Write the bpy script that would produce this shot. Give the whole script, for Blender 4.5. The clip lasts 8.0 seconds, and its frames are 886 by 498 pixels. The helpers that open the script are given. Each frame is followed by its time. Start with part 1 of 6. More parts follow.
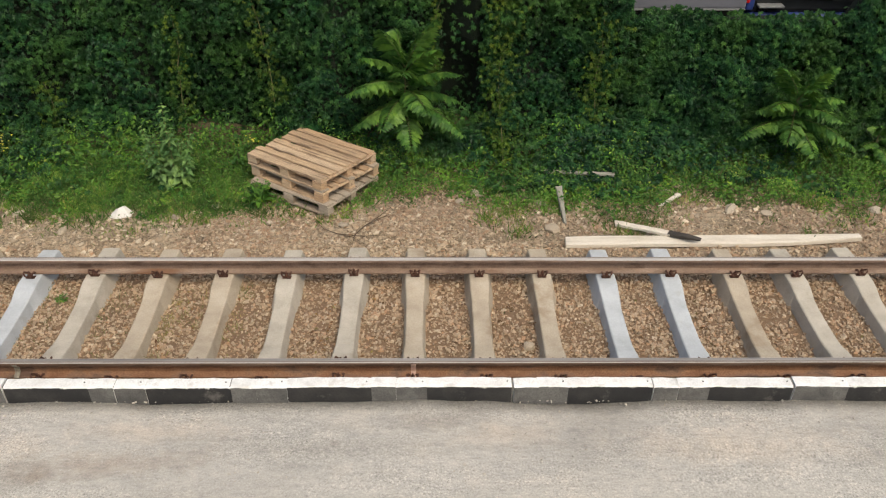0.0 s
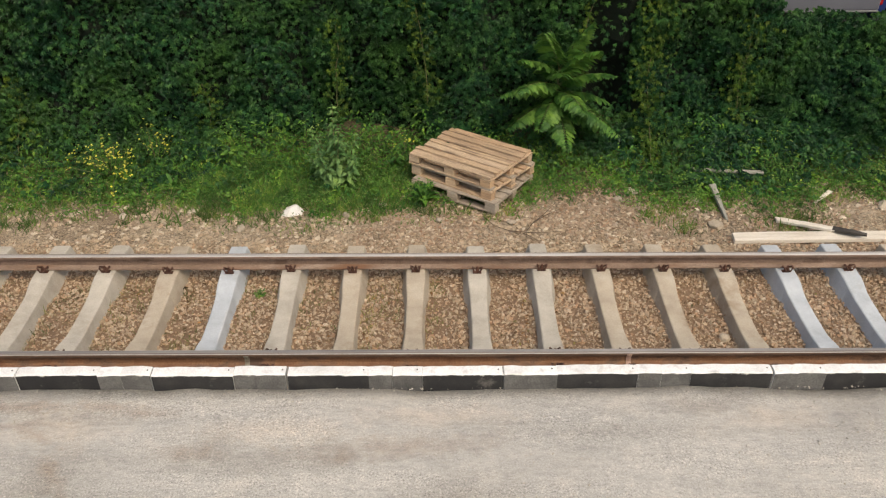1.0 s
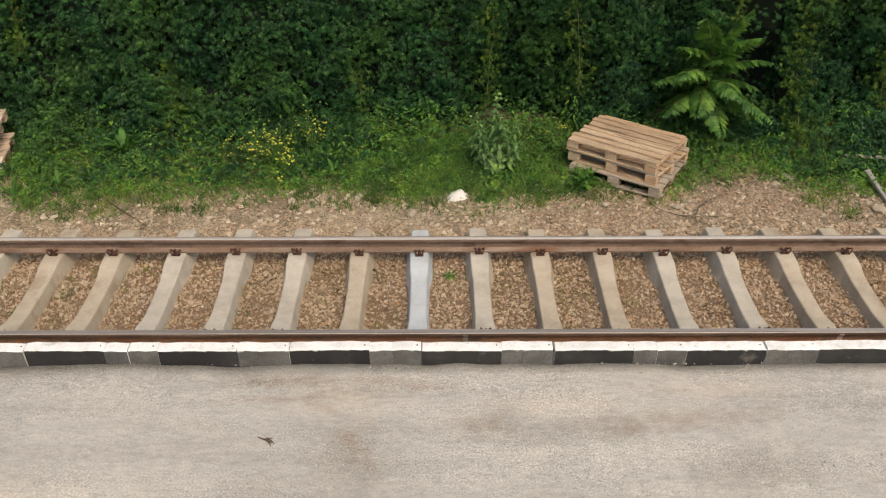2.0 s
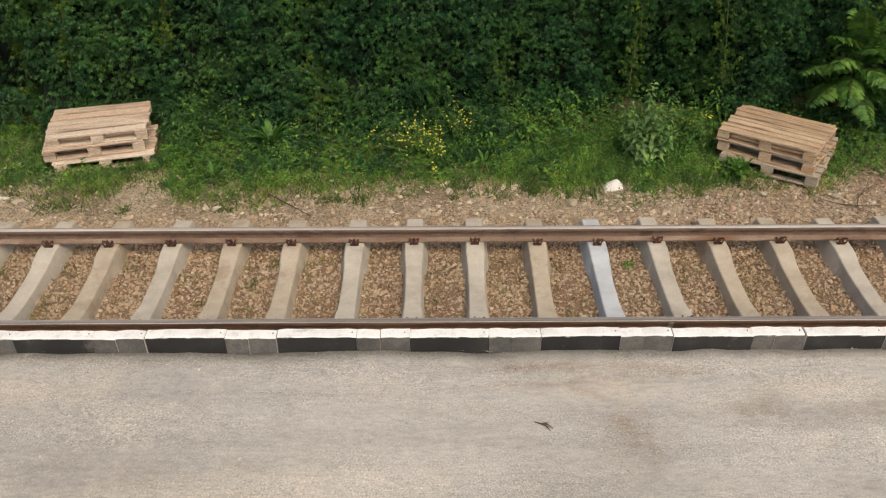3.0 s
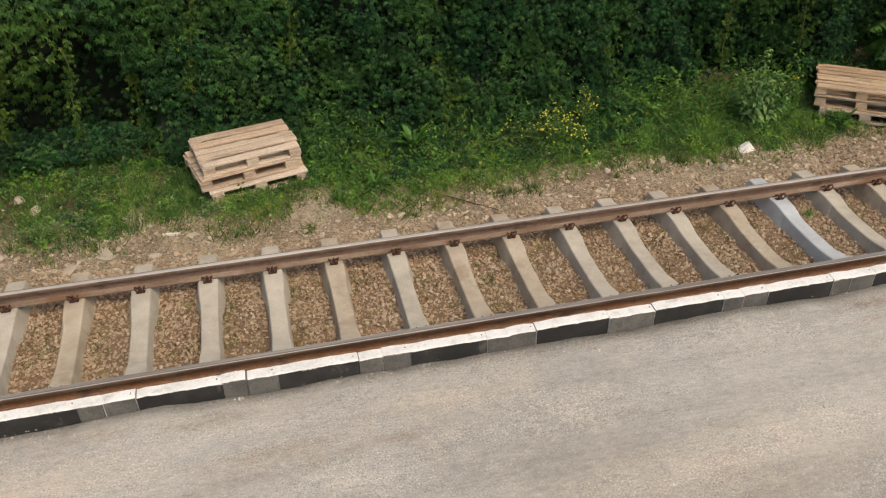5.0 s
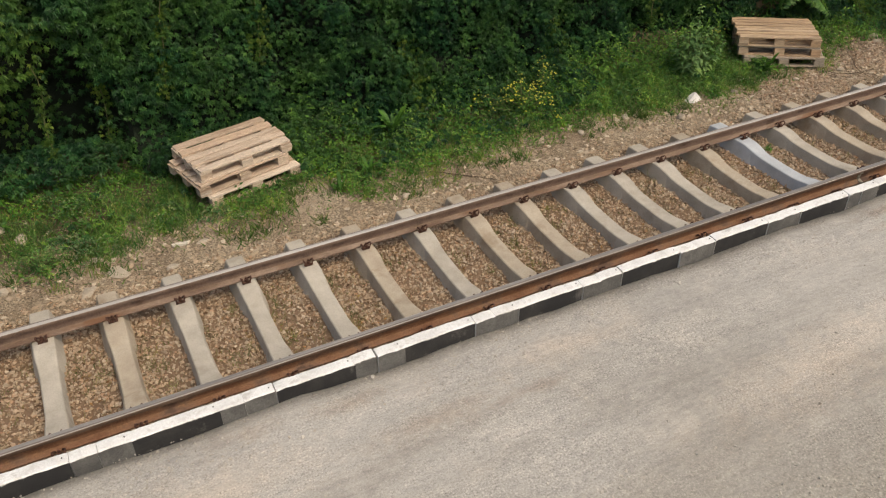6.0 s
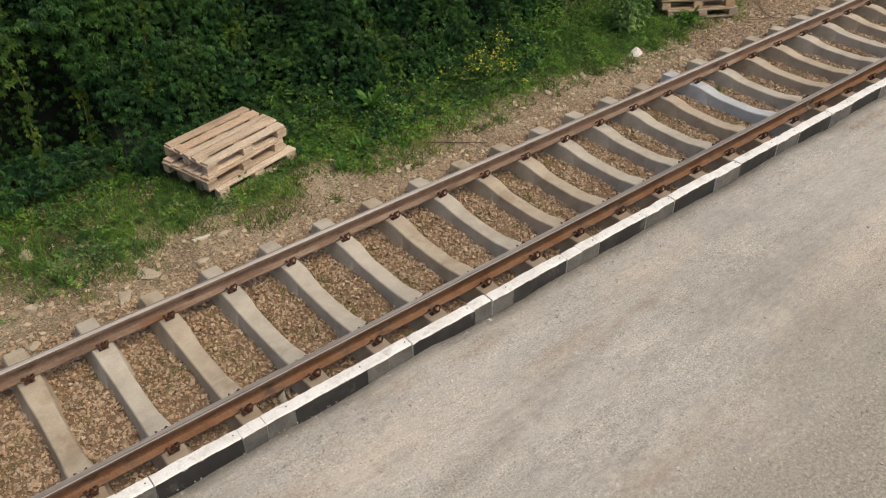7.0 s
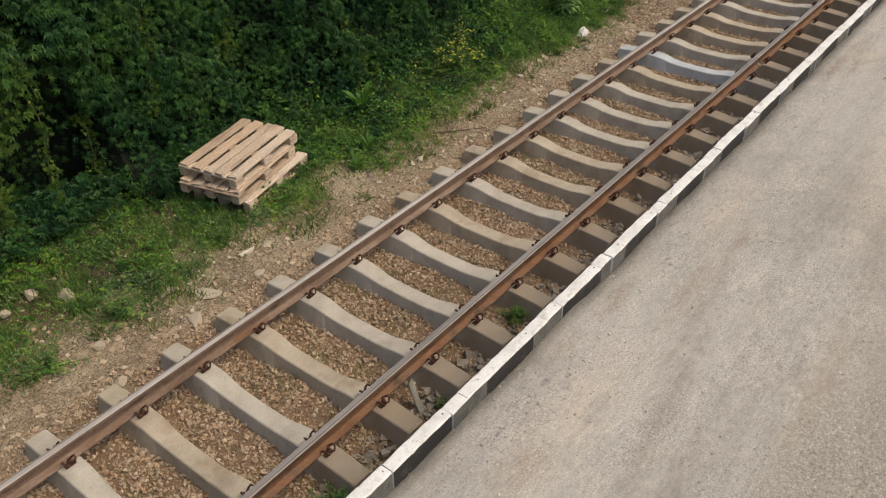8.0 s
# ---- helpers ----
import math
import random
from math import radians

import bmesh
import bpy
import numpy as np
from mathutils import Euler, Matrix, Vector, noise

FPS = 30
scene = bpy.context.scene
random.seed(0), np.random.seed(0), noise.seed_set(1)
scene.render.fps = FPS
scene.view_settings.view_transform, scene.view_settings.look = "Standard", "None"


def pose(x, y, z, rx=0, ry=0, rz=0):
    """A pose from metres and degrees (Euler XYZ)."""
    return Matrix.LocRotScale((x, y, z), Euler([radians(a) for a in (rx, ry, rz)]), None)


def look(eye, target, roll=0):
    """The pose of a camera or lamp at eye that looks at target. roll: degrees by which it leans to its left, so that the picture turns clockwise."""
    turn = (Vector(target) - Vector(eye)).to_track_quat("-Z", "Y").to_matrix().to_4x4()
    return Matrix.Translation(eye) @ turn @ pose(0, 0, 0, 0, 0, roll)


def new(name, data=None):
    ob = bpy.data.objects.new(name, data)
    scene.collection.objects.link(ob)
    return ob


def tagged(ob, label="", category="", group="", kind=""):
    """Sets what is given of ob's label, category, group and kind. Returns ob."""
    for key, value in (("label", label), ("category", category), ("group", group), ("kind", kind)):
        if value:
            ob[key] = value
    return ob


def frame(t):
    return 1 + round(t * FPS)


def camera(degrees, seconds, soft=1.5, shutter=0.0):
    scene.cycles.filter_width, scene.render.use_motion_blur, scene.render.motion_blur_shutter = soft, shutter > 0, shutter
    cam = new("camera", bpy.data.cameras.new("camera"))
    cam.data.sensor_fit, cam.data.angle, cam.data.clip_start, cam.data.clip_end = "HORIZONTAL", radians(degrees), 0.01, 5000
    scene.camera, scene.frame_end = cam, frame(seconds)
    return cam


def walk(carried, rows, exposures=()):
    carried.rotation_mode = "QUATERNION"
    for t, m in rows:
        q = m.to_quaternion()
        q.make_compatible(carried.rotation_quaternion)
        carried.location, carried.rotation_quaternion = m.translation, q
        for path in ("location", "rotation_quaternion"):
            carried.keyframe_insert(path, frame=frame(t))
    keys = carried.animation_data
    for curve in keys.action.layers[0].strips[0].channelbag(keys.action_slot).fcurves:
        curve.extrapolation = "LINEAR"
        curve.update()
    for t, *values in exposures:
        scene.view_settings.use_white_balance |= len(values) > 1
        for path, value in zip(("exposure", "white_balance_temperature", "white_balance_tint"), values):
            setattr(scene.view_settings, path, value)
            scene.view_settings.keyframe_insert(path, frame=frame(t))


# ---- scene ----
cam = camera(55.6, 8.0, 1.2)
PATH = [
    (0, (4.12, -5.412, 5.193), (4.136, -3.782, 4.035), 0.3),
    (0.5, (3.185, -5.539, 5.236), (3.2, -3.907, 4.081), 0.2),
    (1, (2.204, -5.664, 5.29), (2.213, -4.03, 4.136), -0.0),
    (1.5, (1.193, -5.772, 5.285), (1.202, -4.141, 4.128), 0.1),
    (3, (-1.637, -5.89, 5.203), (-1.637, -4.267, 4.034), -0.3),
    (3.5, (-2.612, -5.895, 5.216), (-2.603, -4.272, 4.048), -0.2),
    (4, (-3.621, -5.879, 5.257), (-3.56, -4.257, 4.089), -0.1),
    (4.5, (-4.648, -5.837, 5.296), (-4.453, -4.225, 4.128), -0.4),
    (6, (-7.598, -5.458, 5.286), (-6.898, -4.006, 4.102), -0.9),
    (6.5, (-8.486, -5.197, 5.246), (-7.643, -3.832, 4.052), -0.9),
    (7, (-9.444, -4.848, 5.22), (-8.456, -3.588, 4.021), -0.9),
    (7.5, (-10.379, -4.298, 5.193), (-9.251, -3.159, 3.996), -0.6),
    (8, (-11.24, -3.539, 5.184), (-9.988, -2.529, 3.994), -1.1),
]
EXPOSURES = [(0.0, 0.33, 7200, 6), (1.5, 0.32, 7400, 8), (3.5, 0.20, 7520, 8), (6.5, 0.15, 7520, 8), (8.0, 0.08, 7520, 8)]
walk(cam, [(t, look(eye, target, roll)) for t, eye, target, roll in PATH], EXPOSURES)

# ---- light ----
SUN_ELEVATION, SUN_TURN = 56.0, 152.0
world = bpy.data.worlds.new("overcast_sky")
scene.world = world
world.use_nodes = True
sky = world.node_tree.nodes.new("ShaderNodeTexSky")
sky.sky_type, sky.sun_disc = "NISHITA", False
sky.sun_elevation, sky.sun_rotation = radians(SUN_ELEVATION), radians(SUN_TURN)
sky.air_density, sky.dust_density, sky.ozone_density = 1.0, 4.0, 1.0
back = world.node_tree.nodes["Background"]
back.inputs["Strength"].default_value = 0.15
world.node_tree.links.new(sky.outputs[0], back.inputs["Color"])
sun = new("sun", bpy.data.lights.new("sun", "SUN"))
sun.data.energy, sun.data.angle, sun.data.color = 1.22, radians(26), (1.0, 0.93, 0.83)
a, e = radians(SUN_TURN), radians(SUN_ELEVATION)
sun.matrix_world = look((0, 0, 20), Vector((0, 0, 20)) - Vector((math.sin(a) * math.cos(e), math.cos(a) * math.cos(e), math.sin(e))))

# ---- materials ----


def nodes_of(name):
    m = bpy.data.materials.new(name)
    m.use_nodes = True
    return m, m.node_tree.nodes, m.node_tree.links, m.node_tree.nodes["Principled BSDF"]


def ramp(nodes, stops):
    r = nodes.new("ShaderNodeValToRGB")
    el = r.color_ramp.elements
    while len(el) < len(stops):
        el.new(0.5)
    for k, (p, c) in zip(el, stops):
        k.position, k.color = p, (*c, 1)
    return r


def noise_node(nodes, links, vec, scale, detail=5.0, rough=0.6):
    n = nodes.new("ShaderNodeTexNoise")
    n.inputs["Scale"].default_value = scale
    n.inputs["Detail"].default_value = detail
    n.inputs["Roughness"].default_value = rough
    links.new(vec, n.inputs["Vector"])
    return n.outputs["Fac"]


def blend(nodes, links, a, b, fac, kind="MIX"):
    m = nodes.new("ShaderNodeMix")
    m.data_type, m.blend_type = "RGBA", kind
    for sock, v in ((m.inputs[0], fac), (m.inputs[6], a), (m.inputs[7], b)):
        if isinstance(v, (int, float)):
            sock.default_value = v
        elif isinstance(v, tuple):
            sock.default_value = (*v, 1)
        else:
            links.new(v, sock)
    return m.outputs[2]


def coords(nodes, links, each="", stretch=(1, 1, 1)):
    """Object coordinates in metres, shifted by chance for each object or island."""
    tc = nodes.new("ShaderNodeTexCoord")
    mp = nodes.new("ShaderNodeMapping")
    mp.inputs["Scale"].default_value = stretch
    links.new(tc.outputs["Object"], mp.inputs["Vector"])
    if not each:
        return mp.outputs[0], None
    src = nodes.new("ShaderNodeObjectInfo" if each == "object" else "ShaderNodeNewGeometry")
    rnd = src.outputs["Random"] if each == "object" else src.outputs["Random Per Island"]
    mul = nodes.new("ShaderNodeMath")
    mul.operation = "MULTIPLY"
    mul.inputs[1].default_value = 37.0
    links.new(rnd, mul.inputs[0])
    cx = nodes.new("ShaderNodeCombineXYZ")
    for k in range(3):
        links.new(mul.outputs[0], cx.inputs[k])
    links.new(cx.outputs[0], mp.inputs["Location"])
    return mp.outputs[0], rnd


def surface(name, tones, scale=3.0, fine=60.0, rough=0.85, bump=0.3, depth=0.004, metal=0.0, each="", by_piece=None,
            stretch=(1, 1, 1), stain=None, stain_scale=1.5, stain_from=0.55, grain=0.35, stain2=None, stain2_scale=3.0):
    """tones: colours from low to high noise. by_piece: tones picked by chance for each piece. stain: colour of worn or dirty patches."""
    m, nodes, links, bsdf = nodes_of(name)
    vec, rnd = coords(nodes, links, each, stretch)
    big = noise_node(nodes, links, vec, scale)
    small = noise_node(nodes, links, vec, fine, 4.0, 0.7)
    k = len(tones)
    col = ramp(nodes, [(0.3 + 0.4 * i / max(1, k - 1), c) for i, c in enumerate(tones)])
    links.new(big, col.inputs[0])
    out = col.outputs[0]
    if by_piece:
        r = ramp(nodes, [(i / max(1, len(by_piece) - 1), c) for i, c in enumerate(by_piece)])
        links.new(rnd, r.inputs[0])
        out = blend(nodes, links, out, r.outputs[0], 0.6)
    g = ramp(nodes, [(0.3, (1 - grain,) * 3), (0.7, (1 + grain * 0.6,) * 3)])
    links.new(small, g.inputs[0])
    out = blend(nodes, links, out, g.outputs[0], 1.0, "MULTIPLY")
    if stain:
        sn = noise_node(nodes, links, vec, stain_scale, 6.0, 0.65)
        sr = ramp(nodes, [(stain_from, (0, 0, 0)), (stain_from + 0.15, (1, 1, 1))])
        links.new(sn, sr.inputs[0])
        out = blend(nodes, links, out, stain, sr.outputs[0])
    if stain2:
        sn = noise_node(nodes, links, vec, stain2_scale, 7.0, 0.7)
        sr = ramp(nodes, [(0.54, (0, 0, 0)), (0.68, (1, 1, 1))])
        links.new(sn, sr.inputs[0])
        out = blend(nodes, links, out, stain2, sr.outputs[0])
    links.new(out, bsdf.inputs["Base Color"])
    bsdf.inputs["Roughness"].default_value = rough
    bsdf.inputs["Metallic"].default_value = metal
    bp = nodes.new("ShaderNodeBump")
    bp.inputs["Strength"].default_value, bp.inputs["Distance"].default_value = bump, depth
    links.new(small, bp.inputs["Height"])
    links.new(bp.outputs[0], bsdf.inputs["Normal"])
    return m


def leafy(name, tones, rough=0.5, through_light=0.3, large=None):
    """Leaves: a tone by chance for each leaf, drifting over the plant, with some light coming through."""
    m, nodes, links, bsdf = nodes_of(name)
    vec, rnd = coords(nodes, links, "")
    geo = nodes.new("ShaderNodeNewGeometry")
    r = ramp(nodes, [(i / (len(tones) - 1), c) for i, c in enumerate(tones)])
    links.new(geo.outputs["Random Per Island"], r.inputs[0])
    out = r.outputs[0]
    if large:
        n = noise_node(nodes, links, vec, 0.9, 3.0)
        lr = ramp(nodes, [(0.42, (0, 0, 0)), (0.62, (1, 1, 1))])
        links.new(n, lr.inputs[0])
        sc = nodes.new("ShaderNodeMath")
        sc.operation = "MULTIPLY"
        sc.inputs[1].default_value = 0.55
        links.new(lr.outputs[0], sc.inputs[0])
        out = blend(nodes, links, out, large, sc.outputs[0])
    for size, low, high in ((2.3, (0.55, 0.62, 0.64), (1.35, 1.26, 1.05)), (8.0, (0.60, 0.64, 0.66), (1.36, 1.28, 1.12))):
        drift = ramp(nodes, [(0.36, low), (0.5, (1, 1, 1)), (0.64, high)])
        links.new(noise_node(nodes, links, vec, size, 4.0), drift.inputs[0])
        out = blend(nodes, links, out, drift.outputs[0], 1.0, "MULTIPLY")
    links.new(out, bsdf.inputs["Base Color"])
    bsdf.inputs["Roughness"].default_value = rough
    bsdf.inputs["Specular IOR Level"].default_value = 0.3
    tr = nodes.new("ShaderNodeBsdfTranslucent")
    links.new(out, tr.inputs["Color"])
    mix = nodes.new("ShaderNodeMixShader")
    mix.inputs[0].default_value = through_light
    links.new(bsdf.outputs[0], mix.inputs[1])
    links.new(tr.outputs[0], mix.inputs[2])
    links.new(mix.outputs[0], nodes["Material Output"].inputs["Surface"])
    return m


DIRT = surface("trodden_dirt_and_fine_gravel", [(0.225, 0.166, 0.108), (0.345, 0.270, 0.185), (0.45, 0.368, 0.266)], 1.6, 45, 0.95, 1.0, 0.02,
               stain=(0.20, 0.143, 0.094), stain_scale=2.4, stain_from=0.54, grain=0.9, stain2=(0.42, 0.335, 0.24), stain2_scale=3.5)


PLATFORM_TOP = 0.872
# x, y, length, width and turn of old spills and of dust drifts on the platform
DARK_STAINS = ((-0.99, -1.32, 0.50, 0.10, 0), (4.15, -1.36, 0.40, 0.12, 8), (0.66, -1.72, 0.20, 0.16, 20), (1.44, -1.84, 0.25, 0.14, 0), (-0.40, -2.05, 0.20, 0.40, 15),
               (-7.4, -4.2, 3.0, 1.45, 4), (-6.3, -3.4, 1.5, 0.30, 6), (-4.9, -4.2, 2.0, 0.9, 0), (-3.6, -2.9, 2.2, 0.22, 3), (-2.4, -3.6, 2.4, 0.7, 2), (3.44, -1.58, 0.06, 0.04, 0), (2.3, -2.2, 0.5, 0.2, 10),
               (-7.4, -2.25, 1.7, 0.12, 8), (-6.1, -1.98, 1.2, 0.09, 6), (-8.3, -2.65, 1.3, 0.14, 9))
PALE_STAINS = ((-0.46, -1.55, 0.45, 0.22, 0), (4.60, -1.48, 0.45, 0.13, 5), (-4.65, -1.60, 0.60, 0.16, 0), (1.05, -1.60, 0.5, 0.14, 0), (-7.6, -1.75, 0.8, 0.25, 0), (-3.0, -2.6, 1.2, 0.3, 5),
               (2.2, -1.45, 0.6, 0.12, 0), (6.2, -1.6, 0.8, 0.2, 0))
BROWN_STAINS = ((-0.93, -1.36, 0.45, 0.07, 0), (-0.62, -1.62, 0.22, 0.05, -35), (-0.36, -1.98, 0.28, 0.06, -52), (-0.95, -1.55, 0.5, 0.05, 3), (0.1, -1.42, 0.25, 0.06, 0), (0.5, -1.80, 0.2, 0.08, 0),
                (-5.95, -1.82, 0.55, 0.10, 4), (-5.2, -1.87, 0.35, 0.06, 0), (-7.15, -1.33, 0.22, 0.09, 0), (-8.25, -1.72, 0.35, 0.14, 0), (-6.4, -1.40, 0.30, 0.08, 0), (-0.19, -1.35, 0.25, 0.06, 0),
                (1.9, -1.75, 0.7, 0.12, 4), (-6.45, -3.0, 0.9, 0.10, 2))


def dusty_asphalt():
    """Worn asphalt: smooth dusty patches, patches of bare aggregate, wheel streaks along the platform, dark smudges."""
    m, nodes, links, bsdf = nodes_of("dusty_worn_asphalt")
    vec, _ = coords(nodes, links)
    streak, _ = coords(nodes, links, "", (0.5, 1.35, 1))
    big = ramp(nodes, [(0.32, (0.333, 0.316, 0.287)), (0.5, (0.392, 0.376, 0.347)), (0.7, (0.438, 0.418, 0.384))])
    links.new(noise_node(nodes, links, vec, 0.7, 4.0), big.inputs[0])
    out = big.outputs[0]
    sm = ramp(nodes, [(0.57, (0, 0, 0)), (0.75, (0.6, 0.6, 0.6))])
    links.new(noise_node(nodes, links, streak, 1.1, 8.0, 0.72), sm.inputs[0])
    out = blend(nodes, links, out, (0.27, 0.245, 0.215), sm.outputs[0])
    pale = ramp(nodes, [(0.56, (0, 0, 0)), (0.70, (0.7, 0.7, 0.7))])
    links.new(noise_node(nodes, links, vec, 1.9, 6.0, 0.65), pale.inputs[0])
    out = blend(nodes, links, out, (0.462, 0.430, 0.384), pale.outputs[0])
    for kind, tone in ((DARK_STAINS, (0.235, 0.210, 0.182)), (PALE_STAINS, (0.53, 0.455, 0.375)), (BROWN_STAINS, (0.30, 0.235, 0.178))):
        warp = noise_node(nodes, links, vec, 5.5, 9.0, 0.8)
        fac = None
        for sx, sy, rx, ry, turn in kind:
            mp = nodes.new("ShaderNodeMapping")
            mp.vector_type = "TEXTURE"
            mp.inputs["Location"].default_value = (sx, sy, PLATFORM_TOP)
            mp.inputs["Rotation"].default_value = (0, 0, radians(turn))
            mp.inputs["Scale"].default_value = (rx, ry, 1)
            links.new(vec, mp.inputs["Vector"])
            ln = nodes.new("ShaderNodeVectorMath")
            ln.operation = "LENGTH"
            links.new(mp.outputs[0], ln.inputs[0])
            ad = nodes.new("ShaderNodeMath")
            ad.operation = "MULTIPLY_ADD"
            ad.inputs[1].default_value = 3.6
            links.new(warp, ad.inputs[0]), links.new(ln.outputs["Value"], ad.inputs[2])
            mr = nodes.new("ShaderNodeMapRange")
            for key, v in (("From Min", 3.05), ("From Max", 1.7), ("To Min", 0.0), ("To Max", 0.55)):
                mr.inputs[key].default_value = v
            links.new(ad.outputs[0], mr.inputs["Value"])
            if fac is None:
                fac = mr.outputs[0]
            else:
                mx = nodes.new("ShaderNodeMath")
                mx.operation = "MAXIMUM"
                links.new(fac, mx.inputs[0]), links.new(mr.outputs[0], mx.inputs[1])
                fac = mx.outputs[0]
        out = blend(nodes, links, out, tone, fac)
    wheel_vec, _ = coords(nodes, links, "", (0.22, 2.2, 1))
    tracks = ramp(nodes, [(0.36, (0.91, 0.905, 0.895)), (0.5, (1, 1, 1)), (0.66, (1.06, 1.055, 1.045))])
    links.new(noise_node(nodes, links, wheel_vec, 1.3, 6.0, 0.65), tracks.inputs[0])
    out = blend(nodes, links, out, tracks.outputs[0], 1.0, "MULTIPLY")
    mot = ramp(nodes, [(0.35, (0.93, 0.93, 0.93)), (0.65, (1.06, 1.055, 1.05))])
    links.new(noise_node(nodes, links, streak, 7.0, 5.0, 0.7), mot.inputs[0])
    out = blend(nodes, links, out, mot.outputs[0], 1.0, "MULTIPLY")
    fleck = ramp(nodes, [(0.34, (0.83, 0.83, 0.84)), (0.5, (1, 1, 1)), (0.66, (1.11, 1.105, 1.09))])
    links.new(noise_node(nodes, links, streak, 24.0, 6.0, 0.75), fleck.inputs[0])
    out = blend(nodes, links, out, fleck.outputs[0], 1.0, "MULTIPLY")
    # away from the edge the dust gives way to loose dark grit
    sep = nodes.new("ShaderNodeSeparateXYZ")
    links.new(vec, sep.inputs[0])
    shift = nodes.new("ShaderNodeMath")
    shift.operation = "MULTIPLY_ADD"
    shift.inputs[1].default_value = 1.5
    links.new(noise_node(nodes, links, wheel_vec, 1.7, 7.0, 0.7), shift.inputs[0]), links.new(sep.outputs["Y"], shift.inputs[2])
    yard = nodes.new("ShaderNodeMapRange")
    for key, v in (("From Min", -2.0), ("From Max", -2.75), ("To Min", 0.0), ("To Max", 0.62)):
        yard.inputs[key].default_value = v
    links.new(shift.outputs[0], yard.inputs["Value"])
    out = blend(nodes, links, out, (0.285, 0.262, 0.222), yard.outputs[0])
    chips_ = ramp(nodes, [(0.36, (0.66, 0.65, 0.63)), (0.48, (1, 1, 1)), (0.60, (1.10, 1.10, 1.09)), (0.68, (1.6, 1.58, 1.52))])
    links.new(noise_node(nodes, links, vec, 38, 2.0, 0.6), chips_.inputs[0])
    out = blend(nodes, links, out, blend(nodes, links, out, chips_.outputs[0], 1.0, "MULTIPLY"), yard.outputs[0])
    bare = ramp(nodes, [(0.42, (0.32, 0.32, 0.32)), (0.58, (0.95, 0.95, 0.95))])
    links.new(noise_node(nodes, links, streak, 1.3, 7.0, 0.7), bare.inputs[0])
    grit = noise_node(nodes, links, vec, 70, 3.0, 0.7)
    g = ramp(nodes, [(0.33, (0.50, 0.49, 0.48)), (0.44, (0.94, 0.94, 0.94)), (0.55, (1.04, 1.04, 1.04)), (0.66, (1.55, 1.53, 1.50))])
    links.new(grit, g.inputs[0])
    grained = blend(nodes, links, out, g.outputs[0], 1.0, "MULTIPLY")
    out = blend(nodes, links, out, grained, bare.outputs[0])
    links.new(out, bsdf.inputs["Base Color"])
    bsdf.inputs["Roughness"].default_value = 0.94
    bp = nodes.new("ShaderNodeBump")
    bp.inputs["Strength"].default_value, bp.inputs["Distance"].default_value = 0.28, 0.006
    links.new(grit, bp.inputs["Height"])
    links.new(bp.outputs[0], bsdf.inputs["Normal"])
    return m


def grown_over(m):
    """Darker soil where weeds have grown over the strip, with an uneven edge; ballast gaps shaded by colour."""
    nodes, links = m.node_tree.nodes, m.node_tree.links
    bsdf = nodes["Principled BSDF"]
    vec, _ = coords(nodes, links)
    sep = nodes.new("ShaderNodeSeparateXYZ")
    links.new(vec, sep.inputs[0])
    add = nodes.new("ShaderNodeMath")
    add.operation = "MULTIPLY_ADD"
    add.inputs[1].default_value = 1.3
    links.new(noise_node(nodes, links, vec, 1.4, 6.0), add.inputs[0]), links.new(sep.outputs["Y"], add.inputs[2])
    mr = nodes.new("ShaderNodeMapRange")
    mr.inputs["From Min"].default_value, mr.inputs["From Max"].default_value = 3.6, 4.2
    links.new(add.outputs[0], mr.inputs["Value"])
    old = bsdf.inputs["Base Color"].links[0].from_socket
    out = blend(nodes, links, old, (0.095, 0.078, 0.042), mr.outputs[0])
    # darker brown under the ballast stands in for shade between its stones
    bed = nodes.new("ShaderNodeMapRange")
    bed.inputs["From Min"].default_value, bed.inputs["From Max"].default_value = 2.75, 2.35
    links.new(add.outputs[0], bed.inputs["Value"])
    links.new(blend(nodes, links, out, (0.225, 0.148, 0.094), bed.outputs[0]), bsdf.inputs["Base Color"])


grown_over(DIRT)
ASPHALT = dusty_asphalt()
CONCRETE = surface("weathered_sleeper_concrete", [(0.37, 0.335, 0.28), (0.46, 0.42, 0.355), (0.53, 0.49, 0.42)], 4, 90, 0.9, 0.4, 0.003,
                   each="object", stain=(0.33, 0.29, 0.235), stain_scale=2.5, stain_from=0.58, grain=0.18)
CONCRETE_WARM = surface("brownish_sleeper_concrete", [(0.36, 0.30, 0.23), (0.44, 0.375, 0.29), (0.49, 0.43, 0.345)], 4, 90, 0.9, 0.4, 0.003,
                        each="object", stain=(0.29, 0.22, 0.15), stain_scale=2.5, stain_from=0.56, grain=0.2)
CONCRETE_BLUE = surface("bluish_sleeper_concrete", [(0.40, 0.43, 0.45), (0.47, 0.50, 0.53), (0.53, 0.565, 0.59)], 4, 90, 0.9, 0.35, 0.003,
                        each="object", stain=(0.36, 0.36, 0.34), stain_scale=2.5, stain_from=0.60, grain=0.15)


